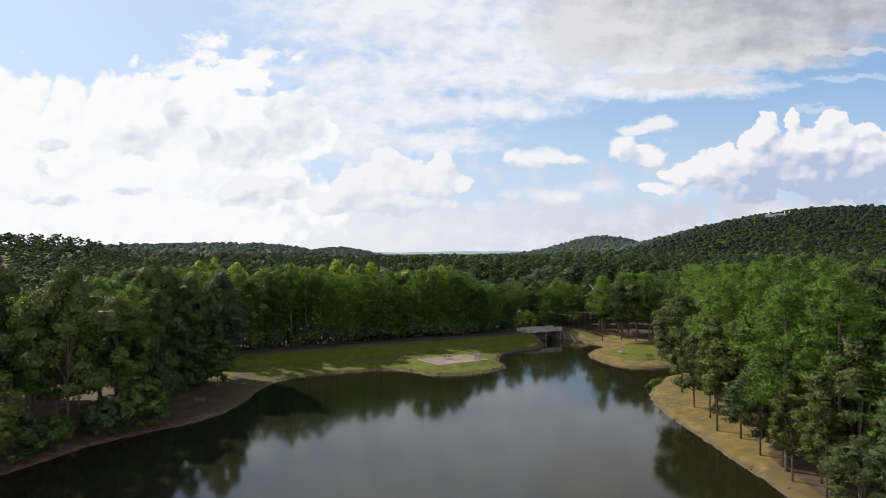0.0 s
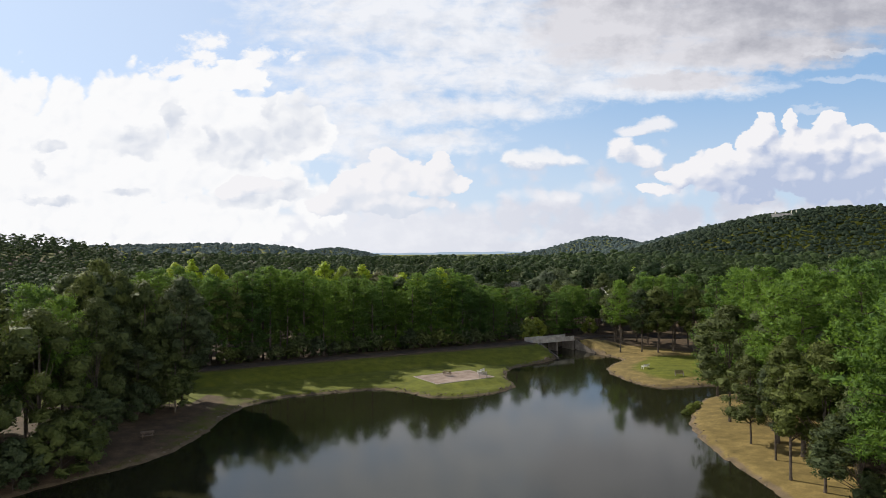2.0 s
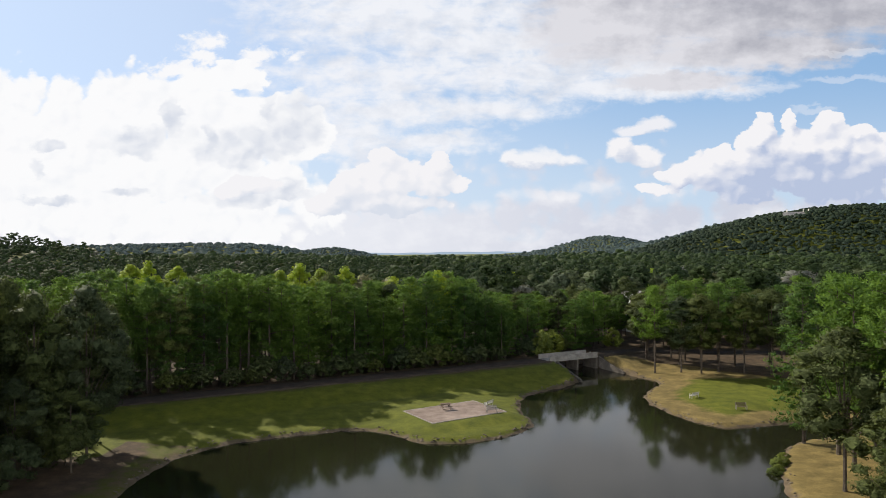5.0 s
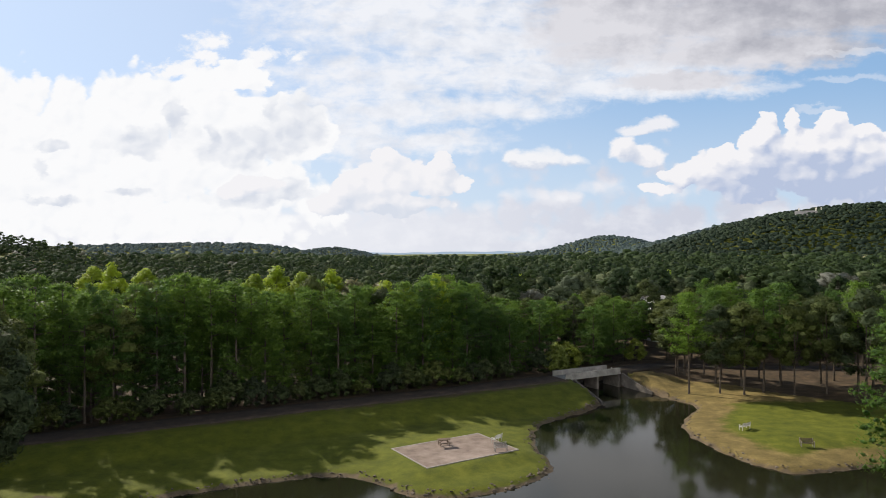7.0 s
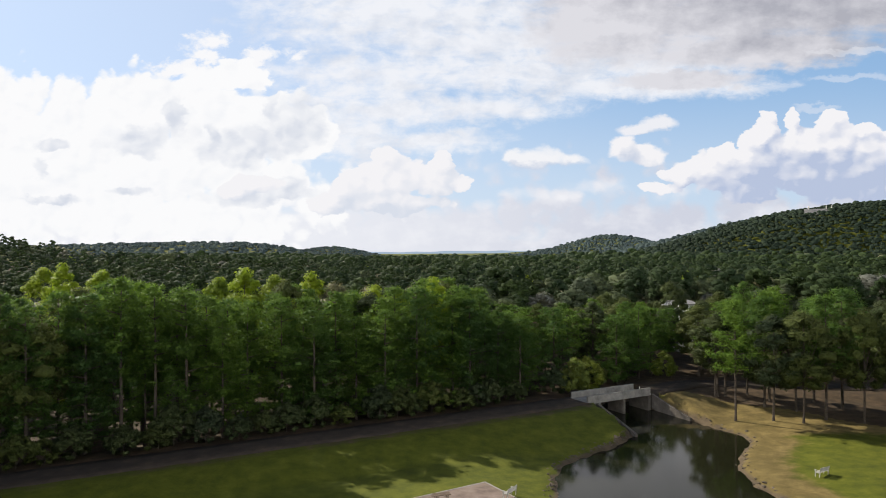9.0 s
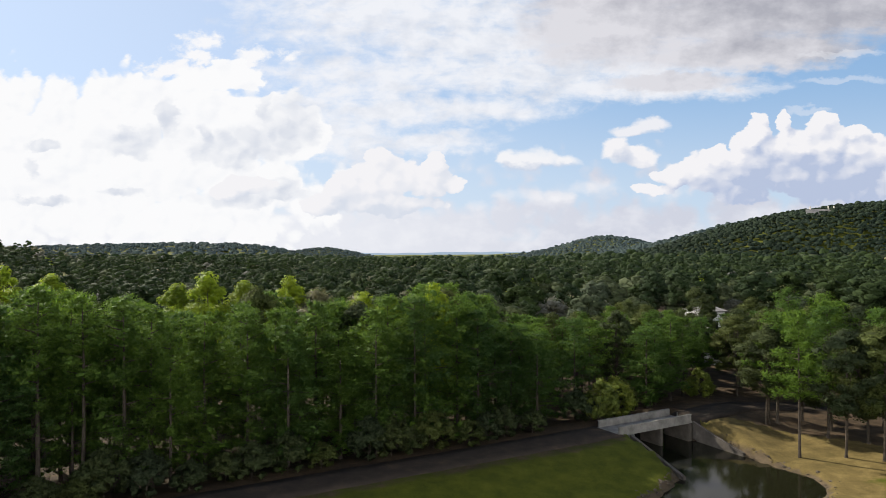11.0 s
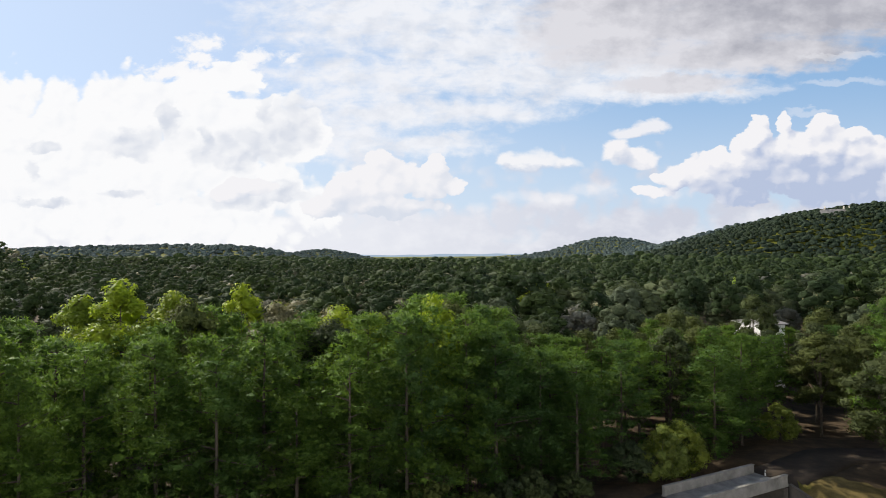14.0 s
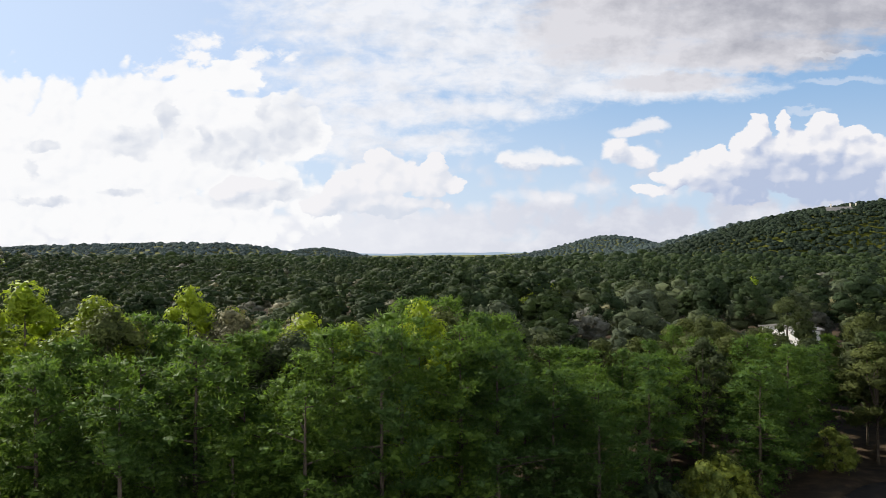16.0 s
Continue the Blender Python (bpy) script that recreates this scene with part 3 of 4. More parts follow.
# ---- trees ----
def leaves_at(rng, centres, radii, count, size, flat=0.75, shell=0.0, slim=1.0, jitter=0.42, spiky=False, lift=0.7, tuft=0.5):
    """Small three-cornered leaf sprays round each centre: array of corners (n, 3, 3). spiky: needles that point outwards."""
    k = len(centres)
    way = rng.normal(size=(k, count, 3)) + (0 if spiky else np.array([0, 0, 0.25]))
    way /= np.linalg.norm(way, axis=2)[..., None]
    far = (shell + (1 - shell) * rng.random((k, count, 1))) ** 0.6
    pos = centres[:, None, :] + way * far * np.asarray(radii)[:, None, None] * np.array([1, 1, flat])
    pos = pos.reshape(-1, 3)
    out = way.reshape(-1, 3) + rng.normal(scale=jitter, size=pos.shape) + np.array([0, 0, 0.25])
    out /= np.linalg.norm(out, axis=1)[:, None]
    side = np.cross(out, rng.normal(size=pos.shape))
    side /= np.linalg.norm(side, axis=1)[:, None] + 1e-9
    up = out if spiky else np.cross(out, side)
    s = size * (0.6 + 0.8 * rng.random((len(pos), 1)))
    tris = np.stack([pos + up * s / slim, pos - up * s * 0.5 / slim + side * s * 0.6 * slim, pos - up * s * 0.5 / slim - side * s * 0.6 * slim], 1)
    # the way each spray faces: away from its clump and from the crown's middle
    heart = centres.mean(axis=0) * np.array([1, 1, 0.92])
    body = (pos - heart) / (np.abs(pos - heart).max(axis=0) + 1e-6)
    face = tuft * way.reshape(-1, 3) + (1.4 - tuft) * body * np.array([1, 1, lift]) + rng.normal(scale=jitter, size=pos.shape)
    face /= np.linalg.norm(face, axis=1)[:, None] + 1e-9
    plane = np.cross(tris[:, 1] - tris[:, 0], tris[:, 2] - tris[:, 0])
    turned = (plane * face).sum(axis=1) < 0
    tris[turned] = tris[turned][:, ::-1]
    return tris, face


def core_of(rng, centres, radii, flat, rough=0.3, fine=1, under=-2.0, stray=0.35):
    """The dense inside of each lobe, which lets no light through: corners and the facing at each corner."""
    bm = bmesh.new()
    bmesh.ops.create_icosphere(bm, subdivisions=fine, radius=1.0)
    ball = np.array([tuple(v.co) for v in bm.verts])
    idx = np.array([[v.index for v in f.verts] for f in bm.faces if f.calc_center_median().z > under])
    bm.free()
    heart = centres.mean(axis=0) * np.array([1, 1, 0.92])
    reach = np.abs(centres - heart).max(axis=0) + np.max(radii)
    tris, faces = [], []
    for c, r in zip(centres, radii):
        v = ball * (1.0 - rough + 2 * rough * rng.random((len(ball), 1))) * r * np.array([1, 1, flat]) + c
        n = 0.7 * ball + 0.8 * (v - heart) / reach * np.array([1, 1, 0.4])
        n = n[idx] + rng.normal(scale=stray, size=(len(idx), 1, 3))
        n /= np.linalg.norm(n, axis=2)[..., None]
        tris.append(v[idx]), faces.append(n)
    return np.concatenate(tris), np.concatenate(faces)


def lump_form(rng, h, r, start, lobes, fat):
    """Round lobes of a crown seen from afar."""
    cs, mid = [], h * (start + 1) / 2
    for j in range(lobes):
        u = 0.95 - 1.35 * j / max(1, lobes - 1)
        a, rad = j * 2.4 + rng.normal() * 0.35, math.sqrt(max(0.0, 1 - u * u)) * r * (0.55 + 0.25 * rng.random())
        cs.append((math.cos(a) * rad, math.sin(a) * rad, mid + u * h * (1 - start) * 0.42))
    return np.array(cs), fat * (0.8 + 0.45 * rng.random(lobes))


def pine_form(rng, h, spread, start, fine=False):
    """Clump centres and limb lines of a pine."""
    cs, rs, limbs = [], [], []
    lobe = 0.78 + 0.44 * rng.random(5)
    z = h * start
    while z < h * 0.985:
        k = (z - h * start) / (h * (1 - start))
        reach = spread * (0.55 + 0.6 * math.sin(min(1, k * 1.6 + 0.25) * math.pi * 0.55)) * (1 - k ** 2.2) + 0.35
        n = rng.integers(3, 6)
        a0 = rng.random() * 6.28
        for j in range(n):
            a = a0 + j * 6.28 / n + rng.normal() * 0.3
            if rng.random() < 0.14:
                continue
            r = reach * lobe[int(a * 5 / 6.2832 + k * 2.0) % 5] * (0.65 + 0.5 * rng.random())
            rise = 0.30 * r * (rng.random() - 0.35) + 0.35 * k * r
            tip = np.array([math.cos(a) * r, math.sin(a) * r, z + rise])
            limbs.append(((0, 0, z - 0.1), tuple(tip)))
            if fine:
                for q in [0.98, 0.76, 0.56, 0.32][: 4 if r > 1.3 else 2]:
                    cs.append(np.array([tip[0] * q + rng.normal() * 0.28 * q, tip[1] * q + rng.normal() * 0.28 * q, z + rise * q + 0.10 + rng.normal() * 0.16]))
                    rs.append(0.42 + 0.30 * rng.random())
                continue
            for q in ([0.95, 0.55] if r > 1.3 else [0.8]):
                cs.append(np.array([tip[0] * q, tip[1] * q, z + rise * q + 0.12 + rng.normal() * 0.1]))
                rs.append((0.60 + 0.45 * rng.random()) * (0.75 + 0.14 * spread))
        z += h * (0.034 + 0.018 * rng.random())
    cs.append(np.array([0, 0, h * 0.985]))
    rs.append(0.5)
    return np.array(cs), np.array(rs), limbs


def broad_form(rng, h, spread, start):
    """Clump centres and limb lines of a round-crowned broadleaf tree."""
    cs, rs, limbs = [], [], []
    base, mid = h * start, h * (start + (1 - start) * 0.5)
    for _ in range(58):
        a, u = rng.random() * 6.28, rng.random() * 2 - 0.85
        rad = math.sqrt(max(0, 1 - u * u)) * (0.72 + 0.28 * rng.random())
        c = np.array([math.cos(a) * rad * spread, math.sin(a) * rad * spread, mid + u * (h - base) * 0.47])
        cs.append(c)
        rs.append(spread * (0.20 + 0.20 * rng.random()))
    for c in cs[:14]:
        limbs.append(((0, 0, base + (c[2] - base) * 0.25), tuple(c)))
    return np.array(cs), np.array(rs), limbs


def crown_mesh(name, tris, faces, mat, tints=None):
    n = len(tris)
    me = bpy.data.meshes.new(name)
    me.vertices.add(n * 3)
    me.vertices.foreach_set("co", tris.astype(np.float32).ravel())
    me.loops.add(n * 3)
    me.loops.foreach_set("vertex_index", np.arange(n * 3, dtype=np.int32))
    me.polygons.add(n)
    me.polygons.foreach_set("loop_start", np.arange(0, n * 3, 3, dtype=np.int32))
    for m in (mat if isinstance(mat, list) else [mat]):
        me.materials.append(m)
    if tints is not None:
        at = me.attributes.new("tint", "FLOAT", "FACE")
        at.data.foreach_set("value", tints.astype(np.float32))
    me.update(calc_edges=True)
    if faces is not None:
        me.polygons.foreach_set("use_smooth", np.ones(n, bool))
        me.normals_split_custom_set_from_vertices((faces if faces.ndim == 3 else np.repeat(faces[:, None], 3, axis=1)).reshape(-1, 3).astype(np.float32).tolist())
    return me


SPECIES = {
    "pine": (M_PINE, pine_form, "pine_tree", "tall green pine with layered needle clumps and bare lower trunk", "pine tree"),
    "oak": (M_OAK, broad_form, "oak_tree", "dark green round-crowned oak on the wooded shore", "oak tree"),
    "lime": (M_LIME, broad_form, "tulip_tree", "bright yellow-green tulip tree among dark pines", "tulip tree"),
    "ash": (M_ASH, broad_form, "dry_oak_tree", "grey-brown oak with dry dusty foliage", "oak tree"),
}
SPECIES["willow"] = (M_WILLOW, broad_form, "shrub", "loose pale green willow shrub", "shrub")
PROTO = {}


def make_proto(kind, seed, h, spread, start, count, size):
    mat, form, name, label, cat = SPECIES[kind]
    rng = np.random.default_rng(seed)
    cs, rs, limbs = form(rng, h, spread, start, True) if kind == "pine" and size < 0.2 else form(rng, h, spread, start)
    pine = kind == "pine"
    tall = 0.72 if pine else 0.8
    tris, faces = leaves_at(rng, cs, rs * (1.22 if pine else 1.0), count, size, tall, 0.30 if pine else 0.45, 0.62 if pine else 0.9, 0.55 if pine else 0.40, pine, 0.7, 0.55 if pine else 0.7)
    ct, cn = core_of(rng, cs, rs * (0.44 if pine else 0.62), tall, 0.45, 1, -2.0, 0.5)
    tris, faces = np.concatenate([tris, ct]), np.concatenate([np.repeat(faces[:, None], 3, axis=1), cn])
    root = thing(name, label, cat)
    bm = bmesh.new()
    lean = rng.normal(scale=0.02 * h, size=2)
    zs = [0, 0.05 * h, 0.35 * h, 0.7 * h, 0.97 * h]
    ws = [0.014 * h, 0.0100 * h, 0.0082 * h, 0.005 * h, 0.0015 * h]
    for (za, wa), (zb, wb) in zip(zip(zs, ws), zip(zs[1:], ws[1:])):
        tube(bm, (lean[0] * (za / h) * (1 - za / h), lean[1] * za / h * (1 - za / h), za - (0.3 if za == 0 else 0)),
             (lean[0] * zb / h * (1 - zb / h), lean[1] * zb / h * (1 - zb / h), zb), wa, wb, 7)
    for a, b in limbs[::3][:26] if kind == "pine" else limbs:
        b = Vector(a).lerp(Vector(b), 0.8)
        tube(bm, a, b, 0.0045 * h, 0.0015 * h, 4)
    part("trunk", bm, M_BARK, root)
    crown = new("crown", crown_mesh("crown", tris, faces, mat))
    crown.parent = root
    return root


# prototypes: species, seed, height, crown radius, crown start, leaves per clump, leaf size
PLAN = {
    "pine_a": ("pine", 1, 17.0, 2.9, 0.36, 40, 0.115), "pine_b": ("pine", 2, 16.0, 2.6, 0.30, 40, 0.115), "pine_c": ("pine", 3, 18.0, 3.1, 0.45, 42, 0.12),
    "oak_a": ("oak", 5, 13.0, 3.7, 0.16, 150, 0.15), "oak_b": ("oak", 6, 12.0, 3.3, 0.20, 140, 0.145), "oak_c": ("oak", 7, 14.5, 3.5, 0.28, 150, 0.15),
    "slim_a": ("oak", 10, 13.0, 2.2, 0.24, 120, 0.13),
    "fine_pine_a": ("pine", 14, 16.0, 3.0, 0.14, 58, 0.088), "fine_pine_b": ("pine", 15, 15.0, 3.3, 0.10, 58, 0.088), "fine_pine_c": ("pine", 16, 17.0, 2.9, 0.18, 58, 0.088),
    "lone_pine": ("pine", 31, 17.0, 2.3, 0.12, 34, 0.10),
    "tip_pine_a": ("pine", 24, 16.0, 2.9, 0.42, 34, 0.12), "tip_pine_b": ("pine", 25, 16.5, 3.2, 0.48, 34, 0.12),
    "fine_oak_a": ("oak", 17, 13.5, 3.4, 0.14, 200, 0.13), "lime_a": ("lime", 8, 16.0, 3.3, 0.20, 220, 0.135), "lime_b": ("lime", 18, 15.0, 2.9, 0.15, 200, 0.135),
    "ash_a": ("ash", 9, 13.5, 3.3, 0.22, 180, 0.14), "bush_a": ("oak", 19, 3.4, 1.9, 0.02, 50, 0.12), "fine_oak_b": ("oak", 37, 14.0, 3.3, 0.30, 150, 0.14), "bush_b": ("willow", 20, 3.8, 1.9, 0.02, 60, 0.11),
}
SPECIES_OF_BUSH = {"bush_a": ("shrub", "leafy green shrub at the edge of the wood", "shrub"), "bush_b": ("shrub", "loose pale green shrub beside the bridge", "shrub")}
for key, args in PLAN.items():
    PROTO[key] = make_proto(*args)
    if key in SPECIES_OF_BUSH:
        nm, lb, ct = SPECIES_OF_BUSH[key]
        PROTO[key].name = nm
        tagged(PROTO[key], lb, ct)
used_proto = set()
tree_spots = []          # places already taken (x, y)


def plant(key, x, y, top=None, scale=1.0, turn=None, label="", group=""):
    """One tree of a prototype with its foot on the ground; top: height of its tip over the water."""
    root = PROTO[key]
    h = PLAN[key][2]
    z = ground_z(x, y) - 0.05
    s = (top - z) / h if top else scale
    w = s ** 0.5 if top and s > 0.4 else min(s * 1.6, 0.45) if top else s
    w *= random.uniform(0.88, 1.2)
    m = Matrix.LocRotScale((x, y, z), Euler((0, 0, random.random() * 6.28 if turn is None else turn)), (w, w, s))
    if key not in used_proto:
        used_proto.add(key)
        root.matrix_basis = m
        ob = root
    else:
        ob = copy_thing(root, m @ Matrix.Diagonal((1 / root.scale.x, 1 / root.scale.y, 1 / root.scale.z, 1)))
    if label:
        tagged(ob, label)
    tagged(ob, group=group or "trees round the pond")
    tree_spots.append((x, y))
    return ob


# trees that stand out by themselves
for key, x, y, top in [
    ("oak_c", 28.6, 92.8, 13.5), ("slim_a", 26.6, 73.3, 12.5), ("oak_b", 27.9, 70.1, 12.0), ("pine_a", 28.1, 60.0, 17.0), ("lone_pine", 32.4, 107.6, 17.0),
    ("oak_b", 30.6, 66.0, 11.0), ("slim_a", 30.5, 75.5, 12.5), ("oak_a", 29.8, 51.5, 12.5), ("oak_c", 31.5, 88.0, 14.0), ("oak_b", 29.4, 56.5, 9.0),
    ("pine_a", 31.0, 46.5, 17.5), ("pine_c", 29.6, 53.8, 18.0), ("pine_b", 29.8, 63.2, 17.5), ("pine_a", 30.2, 68.8, 18.5), ("pine_c", 30.4, 79.0, 18.5), ("pine_b", 30.0, 83.5, 17.0), ("pine_a", 31.6, 92.0, 18.5), ("pine_b", 32.5, 98.5, 18.0), ("pine_c", 33.5, 103.0, 18.0), ("oak_c", 29.5, 41.5, 12.0), ("oak_b", 34.0, 49.5, 15.0), ("oak_b", 27.9, 47.5, 6.5), ("oak_c", 28.4, 43.6, 8.0), ("slim_a", 28.0, 52.8, 8.0), ("slim_a", 27.4, 57.4, 8.5), ("oak_b", 27.6, 64.5, 8.5), ("slim_a", 27.6, 78.5, 10.0), ("oak_b", 27.5, 84.0, 9.0),
    ("tip_pine_a", 27.4, 147.0, 14.5), ("fine_oak_b", 28.2, 156.2, 11.5), ("slim_a", 28.7, 156.6, 12.0), ("tip_pine_a", 29.9, 157.2, 13.5), ("fine_oak_b", 31.4, 146.2, 12.5),
    ("fine_oak_b", 34.2, 144.9, 13.0), ("tip_pine_a", 37.5, 146.5, 15.0), ("fine_oak_b", 41.0, 145.0, 13.0), ("fine_oak_b", 45.5, 145.5, 13.5), ("tip_pine_a", 50.0, 146.0, 16.0),
    ("fine_oak_b", 36.0, 150.5, 12.5), ("tip_pine_a", 42.0, 151.5, 15.5), ("fine_oak_b", 48.0, 152.0, 13.5), ("tip_pine_a", 33.0, 152.5, 14.5), ("fine_oak_b", 54.0, 149.5, 14.0),
    ("slim_a", 14.3, 168.6, 12.5), ("fine_pine_b", 16.8, 163.0, 11.5), ("fine_pine_b", 18.6, 166.0, 11.5), ("fine_pine_a", 21.0, 167.5, 12.5), ("fine_pine_b", 15.0, 172.5, 12.5),
    ("lime_a", -32.6, 149.6, 17.6), ("lime_b", -29.4, 151.6, 17.0), ("lime_b", -36.2, 150.4, 16.8), ("lime_a", -26.4, 158.6, 16.9), ("lime_b", -23.6, 160.2, 15.6),
    ("lime_a", -17.2, 157.0, 15.2), ("lime_b", -14.2, 158.0, 14.8), ("lime_a", -8.8, 152.6, 16.3),
    ("lime_a", -70.0, 170.0, 18.0), ("lime_b", -76.0, 174.0, 17.6), ("lime_b", -65.0, 173.0, 17.2), ("lime_b", -46.5, 136.4, 15.8), ("ash_a", -22.6, 157.2, 15.6), ("ash_a", -18.6, 160.5, 14.8),
    # placed to hide the right part of the white house from the camera
    ("oak_c", 32.6, 192.6, 14.2),
    ("tip_pine_a", 24.0, 172.5, 11.5), ("pine_a", 27.5, 175.0, 11.5), ("oak_c", 31.5, 173.0, 11.5), ("oak_a", 35.5, 171.5, 11.0), ("pine_c", 38.5, 173.0, 15.5),
    ("oak_c", 29.0, 180.0, 11.0), ("oak_a", 34.0, 179.0, 11.5), ("pine_a", 42.0, 171.5, 15.0), ("pine_c", 24.0, 179.0, 12.0), ("oak_c", 46.0, 169.5, 13.0), ("pine_a", 20.5, 174.5, 12.5),
    ("fine_oak_a", 33.4, 158.9, 11.5), ("oak_b", 31.2, 190.5, 9.4),
    ("bush_b", 9.6, 154.6, 6.2), ("bush_b", 11.6, 157.0, 6.0), ("bush_b", 24.6, 167.8, 5.2), ("bush_a", 12.6, 159.8, 5.5), ("bush_a", 7.0, 155.0, 5.0),
]:
    plant(key, x, y, top, group="shrubs" if "bush" in key else "")
# shrubs along the wood's edge and over the shaded bank
for k in range(26):
    t = k / 25
    plant("bush_a", -58 + 60 * t + random.uniform(-1, 1), 113.3 + 36.5 * t + random.uniform(-0.6, 0.6), scale=random.uniform(0.6, 1.1), group="shrubs")
for x, y in [(-38.5, 72), (-40.5, 68.5), (-43.0, 63), (-44.5, 59), (-46.0, 55), (-42.0, 70.5), (-45.5, 62.5), (-48, 52), (-39.5, 76), (-40.5, 80.5), (-41, 90), (-40, 96)]:
    plant("bush_a", x, y, scale=random.uniform(0.9, 1.5), group="shrubs")
for x, y in [(25.6, 98.8), (26.3, 99.6), (26.9, 100.9), (27.5, 101.3), (28.4, 103.2), (29.0, 44.5), (28.4, 49.2)]:
    plant("bush_b", x, y, top=ground_z(x, y) + random.uniform(0.5, 0.9), label="low bright green shrub at the waterside", group="shrubs")


def gap(x, y):
    """Sight line from the last camera position to the white house, kept free of trees."""
    return (y > 166) & (y < 198) & (abs(x + 5.3 - (y - 110.7) * 0.431) < 1.1)


def scatter(region, spacing, keys, tops, seed, keep=0.9):
    """Trees of mixed kinds over a region (a closed outline), clear of the ones that stand."""
    rng = random.Random(seed)
    poly = np.array(region, float)
    (x0, y0), (x1, y1) = poly.min(axis=0), poly.max(axis=0)
    y = y0
    while y < y1:
        x = x0
        while x < x1:
            px, py = x + rng.uniform(-0.42, 0.42) * spacing, y + rng.uniform(-0.42, 0.42) * spacing
            swell = float(wave(np.array([px]), np.array([py]), 6.0, seed)[0])
            if rng.random() < keep - 0.5 * max(0.0, -swell - 0.35) and not gap(px, py) and inside(np.array([px]), np.array([py]), poly)[0] and all((px - a) ** 2 + (py - b) ** 2 > (0.62 * spacing) ** 2 for a, b in tree_spots[-400:]):
                top = tops[0] + (tops[1] - tops[0]) * min(1.0, max(0.0, 0.5 + 0.5 * swell + rng.uniform(-0.3, 0.3)))
                if -10 < px < 16:                  # the wood grows lower towards the outlet
                    top = min(top, 17.4 - 5.0 * float(smooth(px, -9, 3)) + rng.uniform(-0.5, 0.5))
                plant(rng.choice(keys), px, py, top, turn=rng.uniform(0, 6.28))
            x += spacing
        y += spacing


DAM_WOOD = [(-62, 110.5), (-40, 123.8), (-18, 137.0), (2, 149), (7.5, 153.5), (12, 163), (12, 170), (-16, 164), (-44, 146), (-70, 128)]
DAM_EDGE = [(-62, 110.5), (-40, 123.8), (-18, 137.0), (2, 149), (7.5, 153.5), (9, 161), (-4, 156), (-22, 145.5), (-44, 132.5), (-66, 119)]
DAM_TALL = [(-64, 110.6), (-40, 125.0), (-28, 132.2), (-34, 138), (-64, 121)]
scatter(DAM_TALL, 3.6, ["fine_pine_a", "fine_pine_c", "tip_pine_b"], (16.0, 18.2), 19)
scatter(DAM_EDGE, 3.15, ["fine_pine_a", "fine_pine_b", "fine_pine_c", "fine_pine_a", "fine_pine_b", "fine_pine_a", "fine_pine_b", "fine_pine_c"], (11.8, 17.2), 11)
scatter(DAM_WOOD, 3.3, ["tip_pine_a", "tip_pine_b", "tip_pine_a", "tip_pine_b", "fine_oak_b"], (13.4, 16.6), 14)
BACK_WOOD = [(12, 170), (15, 161), (20, 161.5), (24, 167), (30, 170.5), (36, 170.5), (50, 167), (62, 164), (70, 190), (24, 194), (8, 182), (-16, 164)]
scatter(BACK_WOOD, 5.2, ["tip_pine_a", "oak_c", "tip_pine_b", "oak_a", "oak_b"], (9.5, 12.8), 15)
PARK_WOOD = [(36, 143.5), (62, 135), (75, 150), (52, 157.5), (33, 160), (31, 150)]
scatter(PARK_WOOD, 5.2, ["tip_pine_a", "fine_oak_b", "oak_a", "tip_pine_b"], (12.5, 16.0), 16)
LEFT_WOOD = [(-37.5, 69), (-39.0, 78), (-39.5, 86), (-38.0, 95), (-37.5, 101), (-40, 106.5), (-60, 104), (-64, 98), (-64, 60), (-44.5, 56), (-42.5, 62)]
scatter(LEFT_WOOD, 4.0, ["oak_a", "oak_c", "oak_b", "oak_a", "pine_b"], (13.0, 18.5), 12)
LEFT_EDGE = [(-37.2, 69), (-38.6, 78), (-39.0, 86), (-37.6, 95), (-37.2, 101), (-41, 104), (-42.5, 95), (-43, 80), (-42, 70), (-47, 58), (-44.0, 55.5), (-42.0, 62)]
scatter(LEFT_EDGE, 3.2, ["oak_a", "oak_b", "fine_oak_a", "oak_a"], (6.5, 11.0), 17)
RIGHT_WOOD = [(31.5, 50), (33, 70), (31.5, 84), (34, 97), (36, 107.5), (50, 109), (62, 100), (62, 40), (33, 40)]
scatter(RIGHT_WOOD, 4.2, ["pine_a", "pine_c", "pine_a", "pine_b", "pine_c", "oak_c"], (15.0, 19.5), 13)
for key, root in PROTO.items():
    if key not in used_proto:
        plant(key, -70, 140 + len(used_proto))


